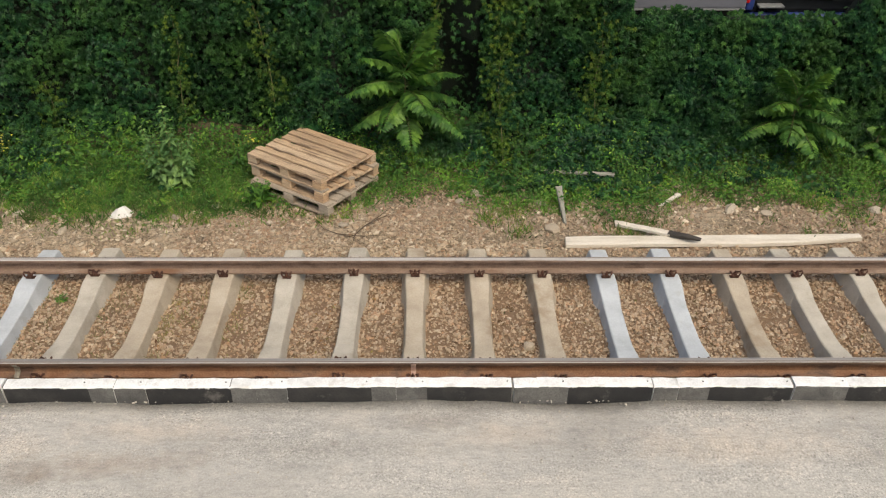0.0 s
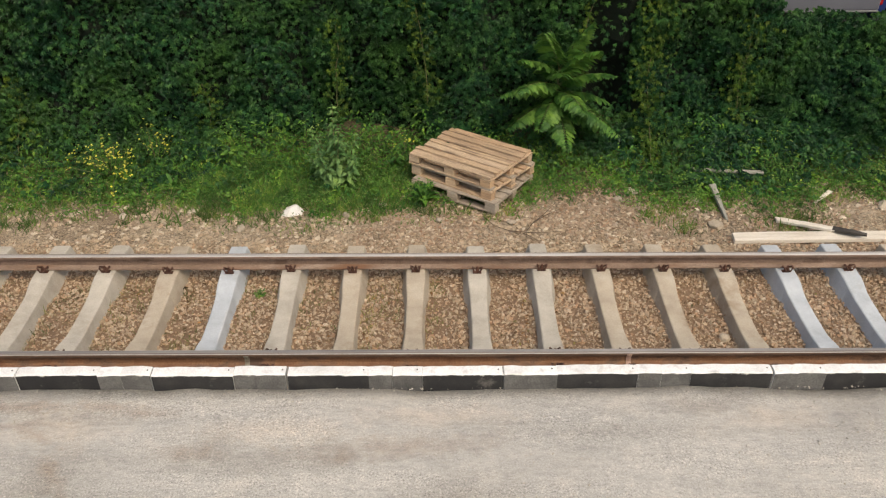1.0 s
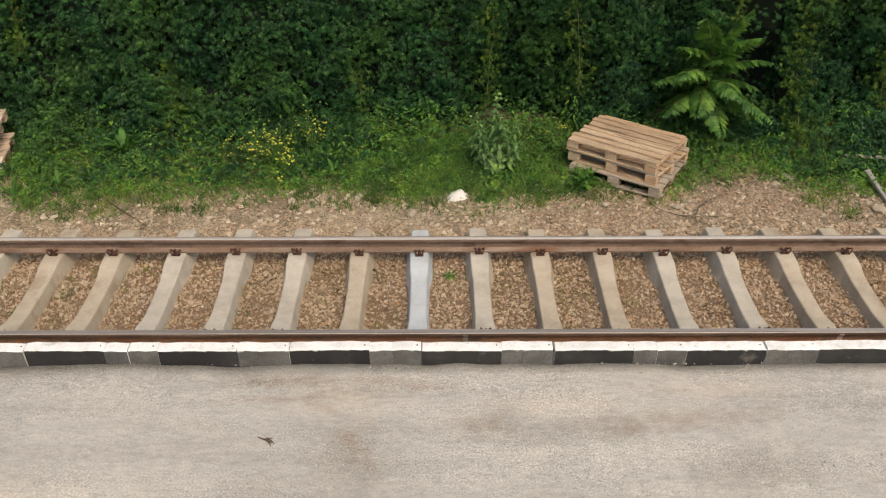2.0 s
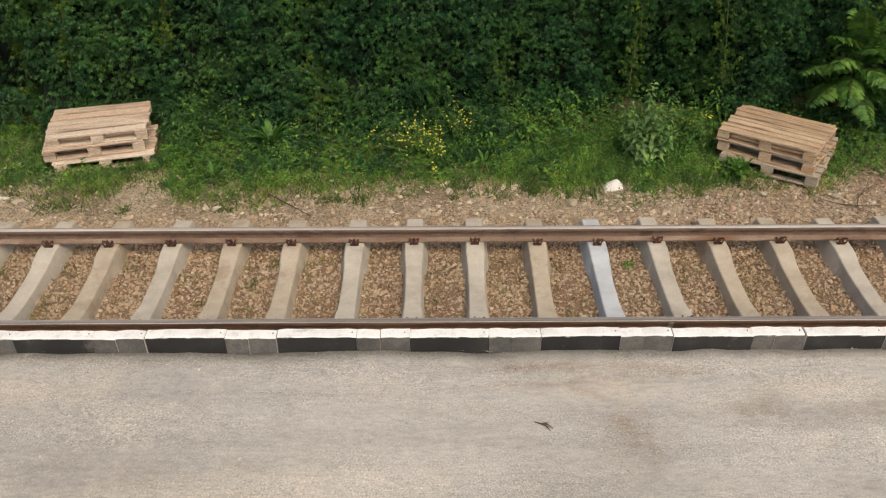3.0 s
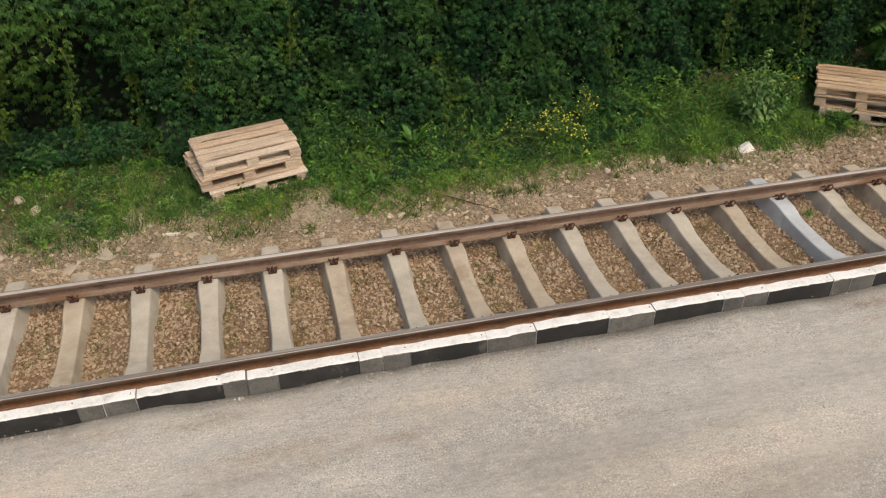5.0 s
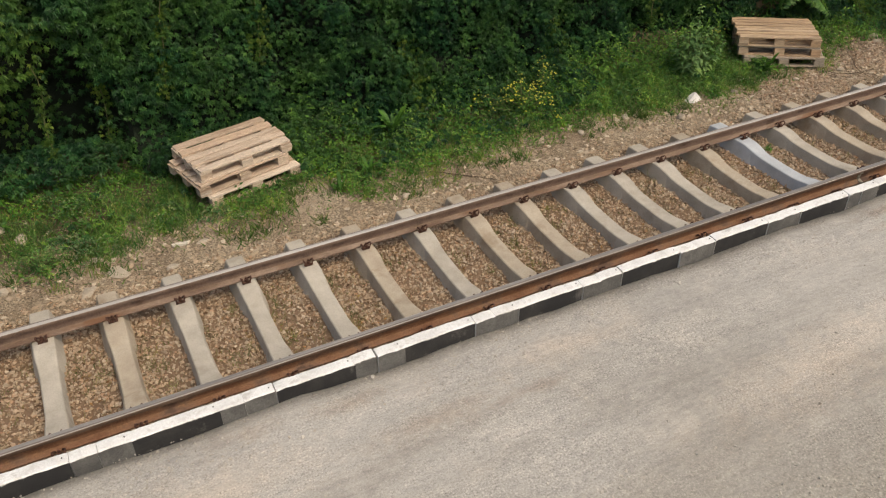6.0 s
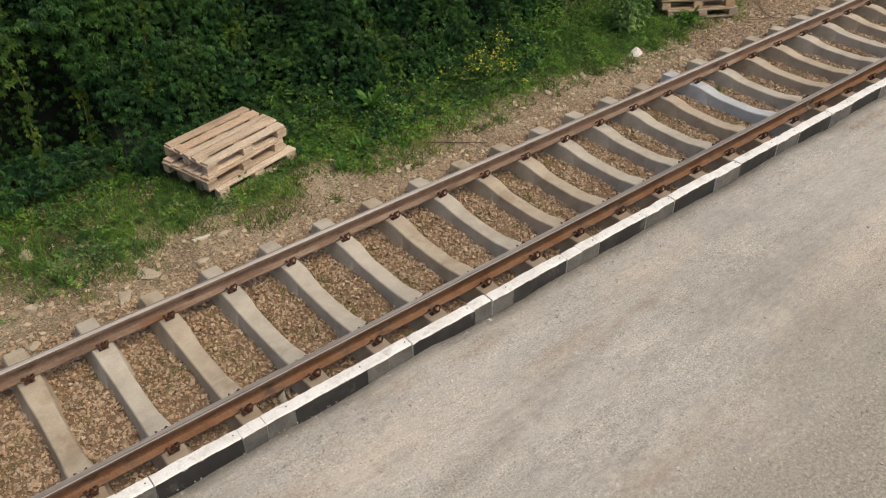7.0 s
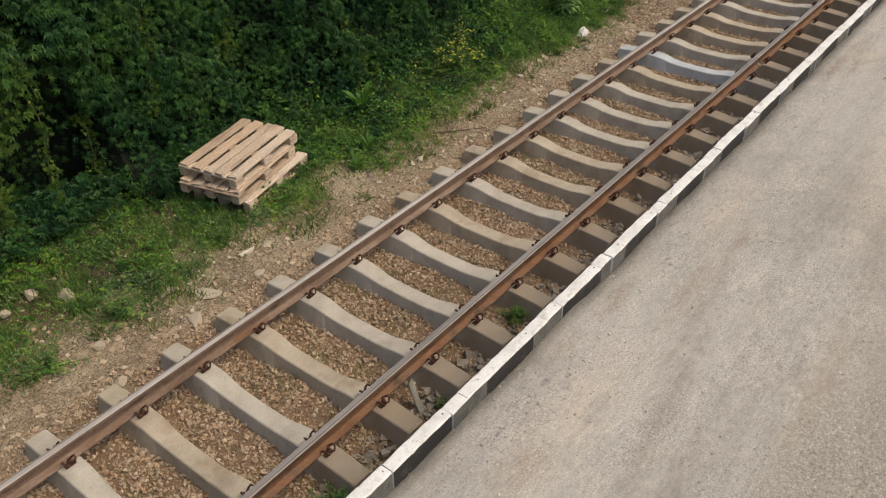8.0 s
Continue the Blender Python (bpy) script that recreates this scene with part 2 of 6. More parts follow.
def dirty_ends(m):
    """Brown brake dust and soil on the ends of the sleepers, outside the rail on the platform side."""
    nodes, links = m.node_tree.nodes, m.node_tree.links
    bsdf = nodes["Principled BSDF"]
    tc = nodes.new("ShaderNodeTexCoord")
    sep = nodes.new("ShaderNodeSeparateXYZ")
    links.new(tc.outputs["Object"], sep.inputs[0])
    add = nodes.new("ShaderNodeMath")
    add.operation = "MULTIPLY_ADD"
    add.inputs[1].default_value = 0.35
    links.new(noise_node(nodes, links, tc.outputs["Object"], 6, 5.0), add.inputs[0]), links.new(sep.outputs["Y"], add.inputs[2])
    mr = nodes.new("ShaderNodeMapRange")
    for key, v in (("From Min", 0.24), ("From Max", 0.06), ("To Min", 0.0), ("To Max", 0.75)):
        mr.inputs[key].default_value = v
    links.new(add.outputs[0], mr.inputs["Value"])
    old = bsdf.inputs["Base Color"].links[0].from_socket
    links.new(blend(nodes, links, old, (0.27, 0.205, 0.145), mr.outputs[0]), bsdf.inputs["Base Color"])


for concrete in (CONCRETE, CONCRETE_WARM, CONCRETE_BLUE):
    dirty_ends(concrete)
WALL = surface("old_concrete_wall", [(0.25, 0.24, 0.22), (0.36, 0.35, 0.32)], 2, 60, 0.92, 0.4, 0.005)
RUST = surface("rusty_rail_steel", [(0.175, 0.080, 0.043), (0.255, 0.135, 0.078), (0.32, 0.208, 0.145)], 5, 120, 0.85, 0.4, 0.002, metal=0.1,
               stretch=(0.6, 1, 1), stain=(0.105, 0.062, 0.045), stain_scale=5, stain_from=0.5, grain=0.45)
RUST_PALE = surface("dusty_rust_brown_steel", [(0.150, 0.097, 0.070), (0.229, 0.155, 0.119), (0.299, 0.223, 0.180)], 5, 120, 0.85, 0.4, 0.002, metal=0.1,
                    stretch=(0.6, 1, 1), stain=(0.115, 0.072, 0.052), stain_scale=5, stain_from=0.5, grain=0.45)
RAIL_TOP = surface("worn_rail_running_face", [(0.30, 0.27, 0.25), (0.42, 0.39, 0.365), (0.52, 0.495, 0.47)], 3, 90, 0.68, 0.15, 0.001, metal=0.08,
                   stretch=(0.15, 6, 1), grain=0.15)
WELD_PINK = surface("pale_pink_paint", [(0.36, 0.22, 0.17), (0.58, 0.42, 0.36)], 30, 90, 0.85, 0.5, 0.004, grain=0.3)
WELD_GREY = surface("grey_scale", [(0.16, 0.14, 0.11), (0.33, 0.31, 0.26)], 30, 90, 0.85, 0.5, 0.004, grain=0.3)
# rust brown darkened to hold the shadow line under the rail head
RUST_SHADED = surface("shadow_brown_rail_flank", [(0.085, 0.050, 0.036), (0.14, 0.085, 0.060), (0.21, 0.145, 0.11)], 5, 120, 0.85, 0.4, 0.002, metal=0.1, stretch=(0.25, 1, 1), grain=0.35)
RAIL_TOP_DARK = surface("dark_worn_running_face", [(0.17, 0.155, 0.15), (0.25, 0.235, 0.225), (0.34, 0.32, 0.305)], 3, 90, 0.66, 0.15, 0.001, metal=0.08,
                        stretch=(0.15, 6, 1), grain=0.2)
RAIL_DULL = surface("dull_brown_rail_edge", [(0.15, 0.12, 0.10), (0.23, 0.19, 0.165), (0.30, 0.26, 0.23)], 4, 90, 0.7, 0.2, 0.001, metal=0.2, stretch=(0.2, 3, 1), grain=0.25)
RAIL_EDGE = surface("bright_rail_arris", [(0.40, 0.375, 0.35), (0.52, 0.50, 0.475), (0.62, 0.60, 0.57)], 3, 90, 0.62, 0.15, 0.001, metal=0.08, stretch=(0.15, 6, 1), grain=0.2,
                    stain=(0.25, 0.21, 0.18), stain_scale=2.0, stain_from=0.56)
FOOT_DUST = surface("dusty_rail_foot", [(0.15, 0.095, 0.066), (0.235, 0.165, 0.122), (0.33, 0.25, 0.195)], 6, 120, 0.88, 0.4, 0.002, metal=0.05,
                    stretch=(0.3, 1, 1), stain=(0.18, 0.095, 0.055), stain_scale=4, stain_from=0.52, grain=0.35)
CLIP_STEEL = surface("rusty_dark_clip_steel", [(0.07, 0.035, 0.025), (0.14, 0.065, 0.045)], 20, 150, 0.7, 0.3, 0.001, metal=0.4, each="object")
KERB_WHITE = surface("worn_white_kerb_paint", [(0.66, 0.65, 0.63), (0.78, 0.775, 0.76), (0.83, 0.83, 0.82)], 5, 80, 0.75, 0.4, 0.003,
                     each="object", stain=(0.46, 0.44, 0.41), stain_scale=8, stain_from=0.58, grain=0.15, stain2=(0.60, 0.58, 0.55), stain2_scale=14)
KERB_BLACK = surface("worn_black_kerb_paint", [(0.013, 0.013, 0.015), (0.021, 0.021, 0.022), (0.040, 0.038, 0.037)], 4, 80, 0.75, 0.3, 0.002,
                     each="object", stain=(0.13, 0.12, 0.11), stain_scale=5, stain_from=0.6, grain=0.3)


def painted_face(m):
    """White paint running down over the upper rim of the face in an uneven line."""
    nodes, links = m.node_tree.nodes, m.node_tree.links
    bsdf = nodes["Principled BSDF"]
    vec, _ = coords(nodes, links, "object", (1, 1, 0.4))
    tc = nodes.new("ShaderNodeTexCoord")
    sep = nodes.new("ShaderNodeSeparateXYZ")
    links.new(tc.outputs["Object"], sep.inputs[0])
    n = noise_node(nodes, links, vec, 11.0, 7.0, 0.7)
    add = nodes.new("ShaderNodeMath")
    add.operation = "MULTIPLY_ADD"
    add.inputs[1].default_value = 0.10
    links.new(n, add.inputs[0]), links.new(sep.outputs["Z"], add.inputs[2])
    r = ramp(nodes, [(0.5, (0, 0, 0)), (0.515, (1, 1, 1))])
    sh = nodes.new("ShaderNodeMath")
    sh.operation = "SUBTRACT"
    sh.inputs[1].default_value = 0.5345
    links.new(add.outputs[0], sh.inputs[0]), links.new(sh.outputs[0], r.inputs[0])
    old = bsdf.inputs["Base Color"].links[0].from_socket
    links.new(blend(nodes, links, old, (0.70, 0.69, 0.66), r.outputs[0]), bsdf.inputs["Base Color"])


KERB_GREY = surface("bare_grey_kerb_face", [(0.075, 0.074, 0.072), (0.115, 0.112, 0.107), (0.17, 0.166, 0.158)], 6, 80, 0.85, 0.4, 0.003,
                    each="object", stain=(0.07, 0.07, 0.07), stain_scale=6, stain_from=0.6)
MORTAR = surface("grey_mortar", [(0.15, 0.145, 0.135), (0.27, 0.26, 0.245)], 12, 90, 0.92, 0.4, 0.002, each="object")
painted_face(KERB_BLACK)
painted_face(KERB_GREY)
BALLAST = surface("crushed_stone", [(0.33, 0.24, 0.16), (0.48, 0.375, 0.27)], 9, 140, 0.9, 0.3, 0.002, each="island",
                  by_piece=[(0.20, 0.125, 0.08), (0.38, 0.265, 0.175), (0.58, 0.45, 0.315), (0.45, 0.25, 0.14), (0.50, 0.39, 0.27), (0.31, 0.235, 0.165), (0.56, 0.46, 0.345), (0.64, 0.55, 0.43)], grain=0.25)
BALLAST_GREY = surface("greyish_crushed_stone", [(0.20, 0.17, 0.14), (0.32, 0.28, 0.23)], 9, 140, 0.9, 0.3, 0.002, each="island",
                       by_piece=[(0.14, 0.115, 0.095), (0.27, 0.235, 0.20), (0.44, 0.40, 0.35), (0.22, 0.165, 0.12), (0.34, 0.30, 0.26), (0.18, 0.16, 0.14)], grain=0.25)
STRIP_STONE = surface("beige_crushed_stone", [(0.33, 0.25, 0.17), (0.47, 0.385, 0.28)], 9, 140, 0.9, 0.3, 0.002, each="island",
                      by_piece=[(0.22, 0.155, 0.10), (0.37, 0.28, 0.19), (0.53, 0.425, 0.30), (0.42, 0.275, 0.17), (0.47, 0.375, 0.26), (0.31, 0.24, 0.17), (0.60, 0.51, 0.39), (0.74, 0.65, 0.51)], grain=0.3)
BROWN_GRAVEL = surface("brown_coarse_gravel", [(0.24, 0.165, 0.11), (0.38, 0.285, 0.20)], 9, 140, 0.9, 0.3, 0.002, each="island",
                       by_piece=[(0.15, 0.095, 0.062), (0.29, 0.20, 0.135), (0.45, 0.34, 0.24), (0.34, 0.19, 0.11), (0.38, 0.295, 0.21), (0.24, 0.18, 0.13), (0.55, 0.46, 0.36)], grain=0.3)
GRIT = surface("light_grit", [(0.36, 0.33, 0.28), (0.5, 0.46, 0.40)], 9, 140, 0.9, 0.3, 0.002, each="island",
               by_piece=[(0.36, 0.335, 0.30), (0.47, 0.435, 0.39), (0.54, 0.50, 0.445), (0.45, 0.39, 0.32), (0.62, 0.58, 0.525)], grain=0.25)
PALE_STONE = surface("pale_limestone", [(0.36, 0.31, 0.235), (0.47, 0.41, 0.33)], 8, 90, 0.9, 0.4, 0.004, each="object",
                     by_piece=[(0.32, 0.255, 0.185), (0.48, 0.41, 0.32), (0.41, 0.345, 0.26)], grain=0.3)
WHITE_STONE = surface("whitewashed_stone", [(0.62, 0.60, 0.56), (0.75, 0.73, 0.70)], 8, 90, 0.9, 0.4, 0.004, grain=0.15)
PALLET_WOOD = surface("rough_pallet_pine", [(0.246, 0.157, 0.095), (0.482, 0.330, 0.202), (0.616, 0.470, 0.314)], 7, 60, 0.85, 0.5, 0.004, each="object",
                      by_piece=[(0.50, 0.31, 0.175), (0.58, 0.425, 0.28), (0.63, 0.49, 0.35), (0.43, 0.305, 0.20), (0.59, 0.39, 0.225)], stretch=(0.6, 6, 6), grain=0.4,
                      stain=(0.19, 0.13, 0.09), stain_scale=3.0, stain_from=0.54)
PALLET_PALE = surface("fresh_pallet_pine", [(0.33, 0.25, 0.18), (0.54, 0.43, 0.33), (0.68, 0.57, 0.46)], 7, 60, 0.85, 0.4, 0.003, each="object",
                      by_piece=[(0.37, 0.255, 0.17), (0.62, 0.49, 0.38), (0.82, 0.70, 0.58), (0.56, 0.37, 0.24), (0.74, 0.57, 0.44), (0.50, 0.43, 0.35)], stretch=(0.5, 5, 5), grain=0.6, stain=(0.27, 0.18, 0.12), stain_scale=2.6, stain_from=0.54)
PALLET_GREY = surface("greyed_pallet_pine", [(0.20, 0.155, 0.115), (0.34, 0.275, 0.21), (0.45, 0.39, 0.31)], 7, 60, 0.88, 0.5, 0.004, each="object",
                      by_piece=[(0.34, 0.26, 0.19), (0.40, 0.34, 0.27), (0.46, 0.41, 0.34)], stretch=(0.6, 6, 6), grain=0.4)
BOARD_WOOD = surface("bleached_board", [(0.52, 0.46, 0.37), (0.66, 0.60, 0.51), (0.74, 0.69, 0.61)], 4, 50, 0.85, 0.4, 0.003, stretch=(0.4, 5, 5), grain=0.2)
CHARRED = surface("charred_board_end", [(0.035, 0.03, 0.028), (0.08, 0.07, 0.06)], 10, 60, 0.9, 0.5, 0.004)
WEATHERED_WOOD = surface("grey_weathered_wood", [(0.19, 0.185, 0.15), (0.29, 0.28, 0.235), (0.40, 0.385, 0.335)], 4, 50, 0.9, 0.5, 0.004, stretch=(0.4, 5, 5), grain=0.3)
TWIG = surface("dry_twig", [(0.07, 0.05, 0.035), (0.13, 0.09, 0.06)], 12, 80, 0.9, 0.3, 0.002)
STEM = surface("green_stem", [(0.10, 0.13, 0.04), (0.17, 0.15, 0.07)], 12, 80, 0.7, 0.2, 0.001)
IVY_LEAF = leafy("creeper_leaf", [(0.009, 0.040, 0.018), (0.017, 0.072, 0.029), (0.033, 0.112, 0.040), (0.068, 0.162, 0.050)], 0.46, 0.28, (0.058, 0.132, 0.027))
IVY_OLIVE = leafy("olive_creeper_leaf", [(0.015, 0.059, 0.021), (0.035, 0.111, 0.033), (0.071, 0.172, 0.043), (0.139, 0.240, 0.053)], 0.48, 0.30, (0.100, 0.179, 0.037))
# near-black colour stands in for the shade behind the leaves
IVY_SHADE = surface("near_black_gap_shade", [(0.004, 0.009, 0.004), (0.010, 0.020, 0.007)], 6, 40, 0.95, 0.8, 0.03)
VINE_LEAF = leafy("light_creeper_leaf", [(0.051, 0.117, 0.023), (0.085, 0.162, 0.027), (0.128, 0.189, 0.036)], 0.5, 0.3)
GRASS = leafy("grass_blade", [(0.058, 0.144, 0.027), (0.092, 0.196, 0.035), (0.138, 0.241, 0.052), (0.196, 0.230, 0.069), (0.344, 0.298, 0.150)], 0.6, 0.35, (0.098, 0.196, 0.035))
WEED_LEAF = leafy("weed_leaf", [(0.028, 0.109, 0.023), (0.057, 0.175, 0.032), (0.098, 0.236, 0.039), (0.172, 0.299, 0.048)], 0.5, 0.33, (0.092, 0.207, 0.034))
COVER_LEAF = leafy("low_weed_leaf", [(0.048, 0.150, 0.030), (0.084, 0.216, 0.039), (0.132, 0.282, 0.051), (0.204, 0.342, 0.074), (0.264, 0.300, 0.097)], 0.55, 0.36, (0.114, 0.246, 0.046))
PALE_WEED = leafy("pale_grey_green_leaf", [(0.085, 0.190, 0.058), (0.135, 0.260, 0.082), (0.200, 0.335, 0.118)], 0.6, 0.3)
BLUISH_LEAF = leafy("bluish_low_weed_leaf", [(0.045, 0.125, 0.042), (0.078, 0.185, 0.062), (0.130, 0.250, 0.092), (0.205, 0.310, 0.135), (0.29, 0.28, 0.15)], 0.55, 0.34)
FROND = leafy("tree_of_heaven_leaflet", [(0.050, 0.145, 0.032), (0.085, 0.205, 0.042), (0.145, 0.275, 0.056)], 0.5, 0.38)
GREYISH_LEAF = leafy("grey_green_leaf", [(0.061, 0.178, 0.042), (0.105, 0.241, 0.057), (0.161, 0.302, 0.076), (0.271, 0.296, 0.111)], 0.6, 0.3)
WISP = leafy("pale_wisp_blade", [(0.10, 0.14, 0.045), (0.15, 0.19, 0.06), (0.22, 0.22, 0.09), (0.32, 0.27, 0.14)], 0.65, 0.3)
DULL_LEAF = leafy("dull_olive_leaf", [(0.07, 0.12, 0.04), (0.11, 0.15, 0.05), (0.17, 0.18, 0.07)], 0.6, 0.3)
DRY_LEAF = leafy("dry_brown_leaf", [(0.10, 0.055, 0.03), (0.20, 0.11, 0.055), (0.30, 0.18, 0.09), (0.16, 0.15, 0.06)], 0.75, 0.15)
PETAL = leafy("yellow_petal", [(0.52, 0.51, 0.07), (0.68, 0.67, 0.16)], 0.6, 0.3)
VAN_PAINT = surface("light_grey_van_paint", [(0.125, 0.13, 0.155), (0.16, 0.165, 0.19)], 1.5, 40, 0.35, 0.02, 0.001, grain=0.04)
BLUE_PAINT = surface("dark_blue_car_paint", [(0.012, 0.03, 0.14), (0.018, 0.04, 0.18)], 2, 40, 0.5, 0.02, 0.001, grain=0.05)
DARK_GLASS = surface("tinted_window", [(0.012, 0.014, 0.016), (0.02, 0.022, 0.025)], 2, 40, 0.08, 0.0, 0.001, grain=0.02)
RUBBER = surface("black_rubber", [(0.02, 0.02, 0.02), (0.035, 0.035, 0.035)], 8, 60, 0.8, 0.2, 0.002)
CHROME = surface("dull_grey_trim", [(0.13, 0.14, 0.14), (0.19, 0.20, 0.20)], 5, 60, 0.6, 0.05, 0.001, grain=0.1)
RED_LENS = surface("red_tail_lens", [(0.35, 0.012, 0.012), (0.45, 0.02, 0.018)], 8, 60, 0.2, 0.05, 0.001, grain=0.05)

# ---- mesh helpers ----
rng = np.random.default_rng(7)


def mesh_of(name, verts, faces, mats, slots=None, smooth=False):
    """A mesh from numpy arrays; faces: one array of corner indices for each number of corners."""
    me = bpy.data.meshes.new(name)
    verts = np.asarray(verts, dtype=np.float32)
    faces = [np.asarray(f, dtype=np.int32) for f in faces if len(f)]
    loops = np.concatenate([f.ravel() for f in faces])
    sizes = np.concatenate([np.full(len(f), f.shape[1], dtype=np.int32) for f in faces])
    starts = np.concatenate(([0], np.cumsum(sizes)[:-1])).astype(np.int32)
    me.vertices.add(len(verts))
    me.vertices.foreach_set("co", verts.ravel())
    me.loops.add(len(loops))
    me.loops.foreach_set("vertex_index", loops)
    me.polygons.add(len(sizes))
    me.polygons.foreach_set("loop_start", starts)
    me.polygons.foreach_set("loop_total", sizes)
    if slots is not None:
        me.polygons.foreach_set("material_index", np.asarray(slots, dtype=np.int32))
    me.polygons.foreach_set("use_smooth", np.full(len(sizes), smooth))
    for m in mats:
        me.materials.append(m)
    me.update(calc_edges=True)
    me.validate()
    return me


def part(name, bm, material, parent, label=""):
    me = bpy.data.meshes.new(name)
    bm.to_mesh(me)
    bm.free()
    me.materials.append(material)
    ob = new(name, me)
    ob.parent = parent
    return tagged(ob, label)


def piece(name, me, parent, m=None, label=""):
    ob = new(name, me)
    ob.parent = parent
    if m is not None:
        ob.matrix_basis = m
    return tagged(ob, label)


def thing(name, label, category, m=None, group="", kind=""):
    ob = new(name)
    ob.empty_display_size = 0.2
    if m is not None:
        ob.matrix_basis = m
    return tagged(ob, label, category, group, kind)


def box(bm, lo, hi, bevel=0.0, jitter=0.0):
    lo, hi = Vector(lo), Vector(hi)
    made = bmesh.ops.create_cube(bm, size=1.0)["verts"]
    for v in made:
        v.co = Vector(((lo[k] + hi[k]) / 2 + v.co[k] * (hi[k] - lo[k]) + random.uniform(-jitter, jitter) for k in range(3)))
    if bevel:
        edges = list({ed for v in made for ed in v.link_edges})
        bmesh.ops.bevel(bm, geom=edges, offset=bevel, segments=1, profile=0.6, affect="EDGES")
    return bm


def tube(bm, points, radius, sides=6):
    """A bent round bar along points; radius: one number or one for each point."""
    points = [Vector(p) for p in points]
    radii = radius if isinstance(radius, (list, tuple)) else [radius] * len(points)
    rings = []
    for i, p in enumerate(points):
        d = (points[min(i + 1, len(points) - 1)] - points[max(i - 1, 0)]).normalized()
        u = d.cross(Vector((0.31, 0.17, 0.93))).normalized()
        w = d.cross(u)
        rings.append([bm.verts.new(p + radii[i] * (math.cos(2 * math.pi * k / sides) * u + math.sin(2 * math.pi * k / sides) * w)) for k in range(sides)])
    for r0, r1 in zip(rings, rings[1:]):
        for k in range(sides):
            bm.faces.new((r0[k], r0[(k + 1) % sides], r1[(k + 1) % sides], r1[k]))
    bm.faces.new(list(reversed(rings[0])))
    bm.faces.new(rings[-1])
    return bm


def sections(bm, rows):
    """A closed body through rings of points, one ring a row."""
    rings = [[bm.verts.new(p) for p in row] for row in rows]
    n = len(rings[0])
    for r0, r1 in zip(rings, rings[1:]):
        for k in range(n):
            bm.faces.new((r0[k], r0[(k + 1) % n], r1[(k + 1) % n], r1[k]))
    bm.faces.new(list(reversed(rings[0])))
    bm.faces.new(rings[-1])
    bmesh.ops.recalc_face_normals(bm, faces=bm.faces)
    return bm


def unit(v):
    return v / np.maximum(np.linalg.norm(v, axis=-1, keepdims=True), 1e-9)


def scatter(template, faces, place, tip, normal, size):
    """Copies of a template (x across, y to the tip, z out of the leaf) as arrays of corners and faces."""
    tip = unit(tip - normal * np.sum(tip * normal, axis=1, keepdims=True))
    side = np.cross(tip, normal)
    frame_of = np.stack([side, tip, normal], axis=2)
    size = np.asarray(size)
    if size.ndim == 1:
        size = size[:, None]
    local = template[None, :, :] * size[:, None, :]
    v = np.einsum("nij,nkj->nki", frame_of, local) + place[:, None, :]
    k = len(template)
    off = (np.arange(len(place)) * k)[:, None, None]
    return v.reshape(-1, 3), [(np.asarray(f)[None] + off).reshape(-1, np.asarray(f).shape[1]) for f in faces]


def gather(parts):
    """Joins what scatter() made: corners, triangles and quads."""
    vs, tri, quad, n = [], [], [], 0
    for v, fs in parts:
        vs.append(v)
        for f in fs:
            (tri if f.shape[1] == 3 else quad).append(f + n)
        n += len(v)
    return np.concatenate(vs), [np.concatenate(q) for q in (tri, quad) if q]


def wave(x, y, seed=0.0):
    """Smooth noise from -1 to 1 over arrays."""
    return np.array([noise.noise((float(p), float(q), seed)) for p, q in zip(np.ravel(x), np.ravel(y))]).reshape(np.shape(x))


STONE_FACES = [np.array([(0, 3, 2, 1), (4, 5, 6, 7), (0, 1, 5, 4), (1, 2, 6, 5), (2, 3, 7, 6), (3, 0, 4, 7)])]
OCTA_FACES = [np.array([(0, 2, 4), (2, 1, 4), (1, 3, 4), (3, 0, 4), (2, 0, 5), (1, 2, 5), (3, 1, 5), (0, 3, 5)])]
_octa = np.array([(1, 0, 0), (-1, 0, 0), (0, 1, 0), (0, -1, 0), (0, 0, 1), (0, 0, -1)], float)
OCTA_SHAPES = [_octa * rng.uniform(0.75, 1.25, (6, 1)) + rng.normal(0, 0.28, (6, 3)) for _ in range(8)]
_cube = np.array([(-1, -1, -1), (1, -1, -1), (1, 1, -1), (-1, 1, -1), (-1, -1, 1), (1, -1, 1), (1, 1, 1), (-1, 1, 1)], float) * 0.72
STONE_SHAPES = [_cube * rng.uniform(0.55, 1.2, (8, 1)) + rng.normal(0, 0.16, (8, 3)) for _ in range(8)]


def stones(place, low, high, flat=0.6, shapes=STONE_SHAPES, faces=STONE_FACES):
    n = len(place)
    out = []
    pick = rng.integers(0, 8, n)
    normal = unit(np.stack([rng.normal(0, 0.45, n), rng.normal(0, 0.45, n), np.ones(n)], 1))
    tip = unit(rng.normal(0, 1, (n, 3)))
    s = low + (high - low) * rng.random(n) ** 2.2
    size = np.stack([s * rng.uniform(0.6, 1.0, n), s, s * rng.uniform(flat * 0.6, flat * 1.3, n)], 1) / 2
    for k in range(8):
        m = pick == k
        if m.any():
            out.append(scatter(shapes[k], faces, place[m], tip[m], normal[m], size[m]))
    return out


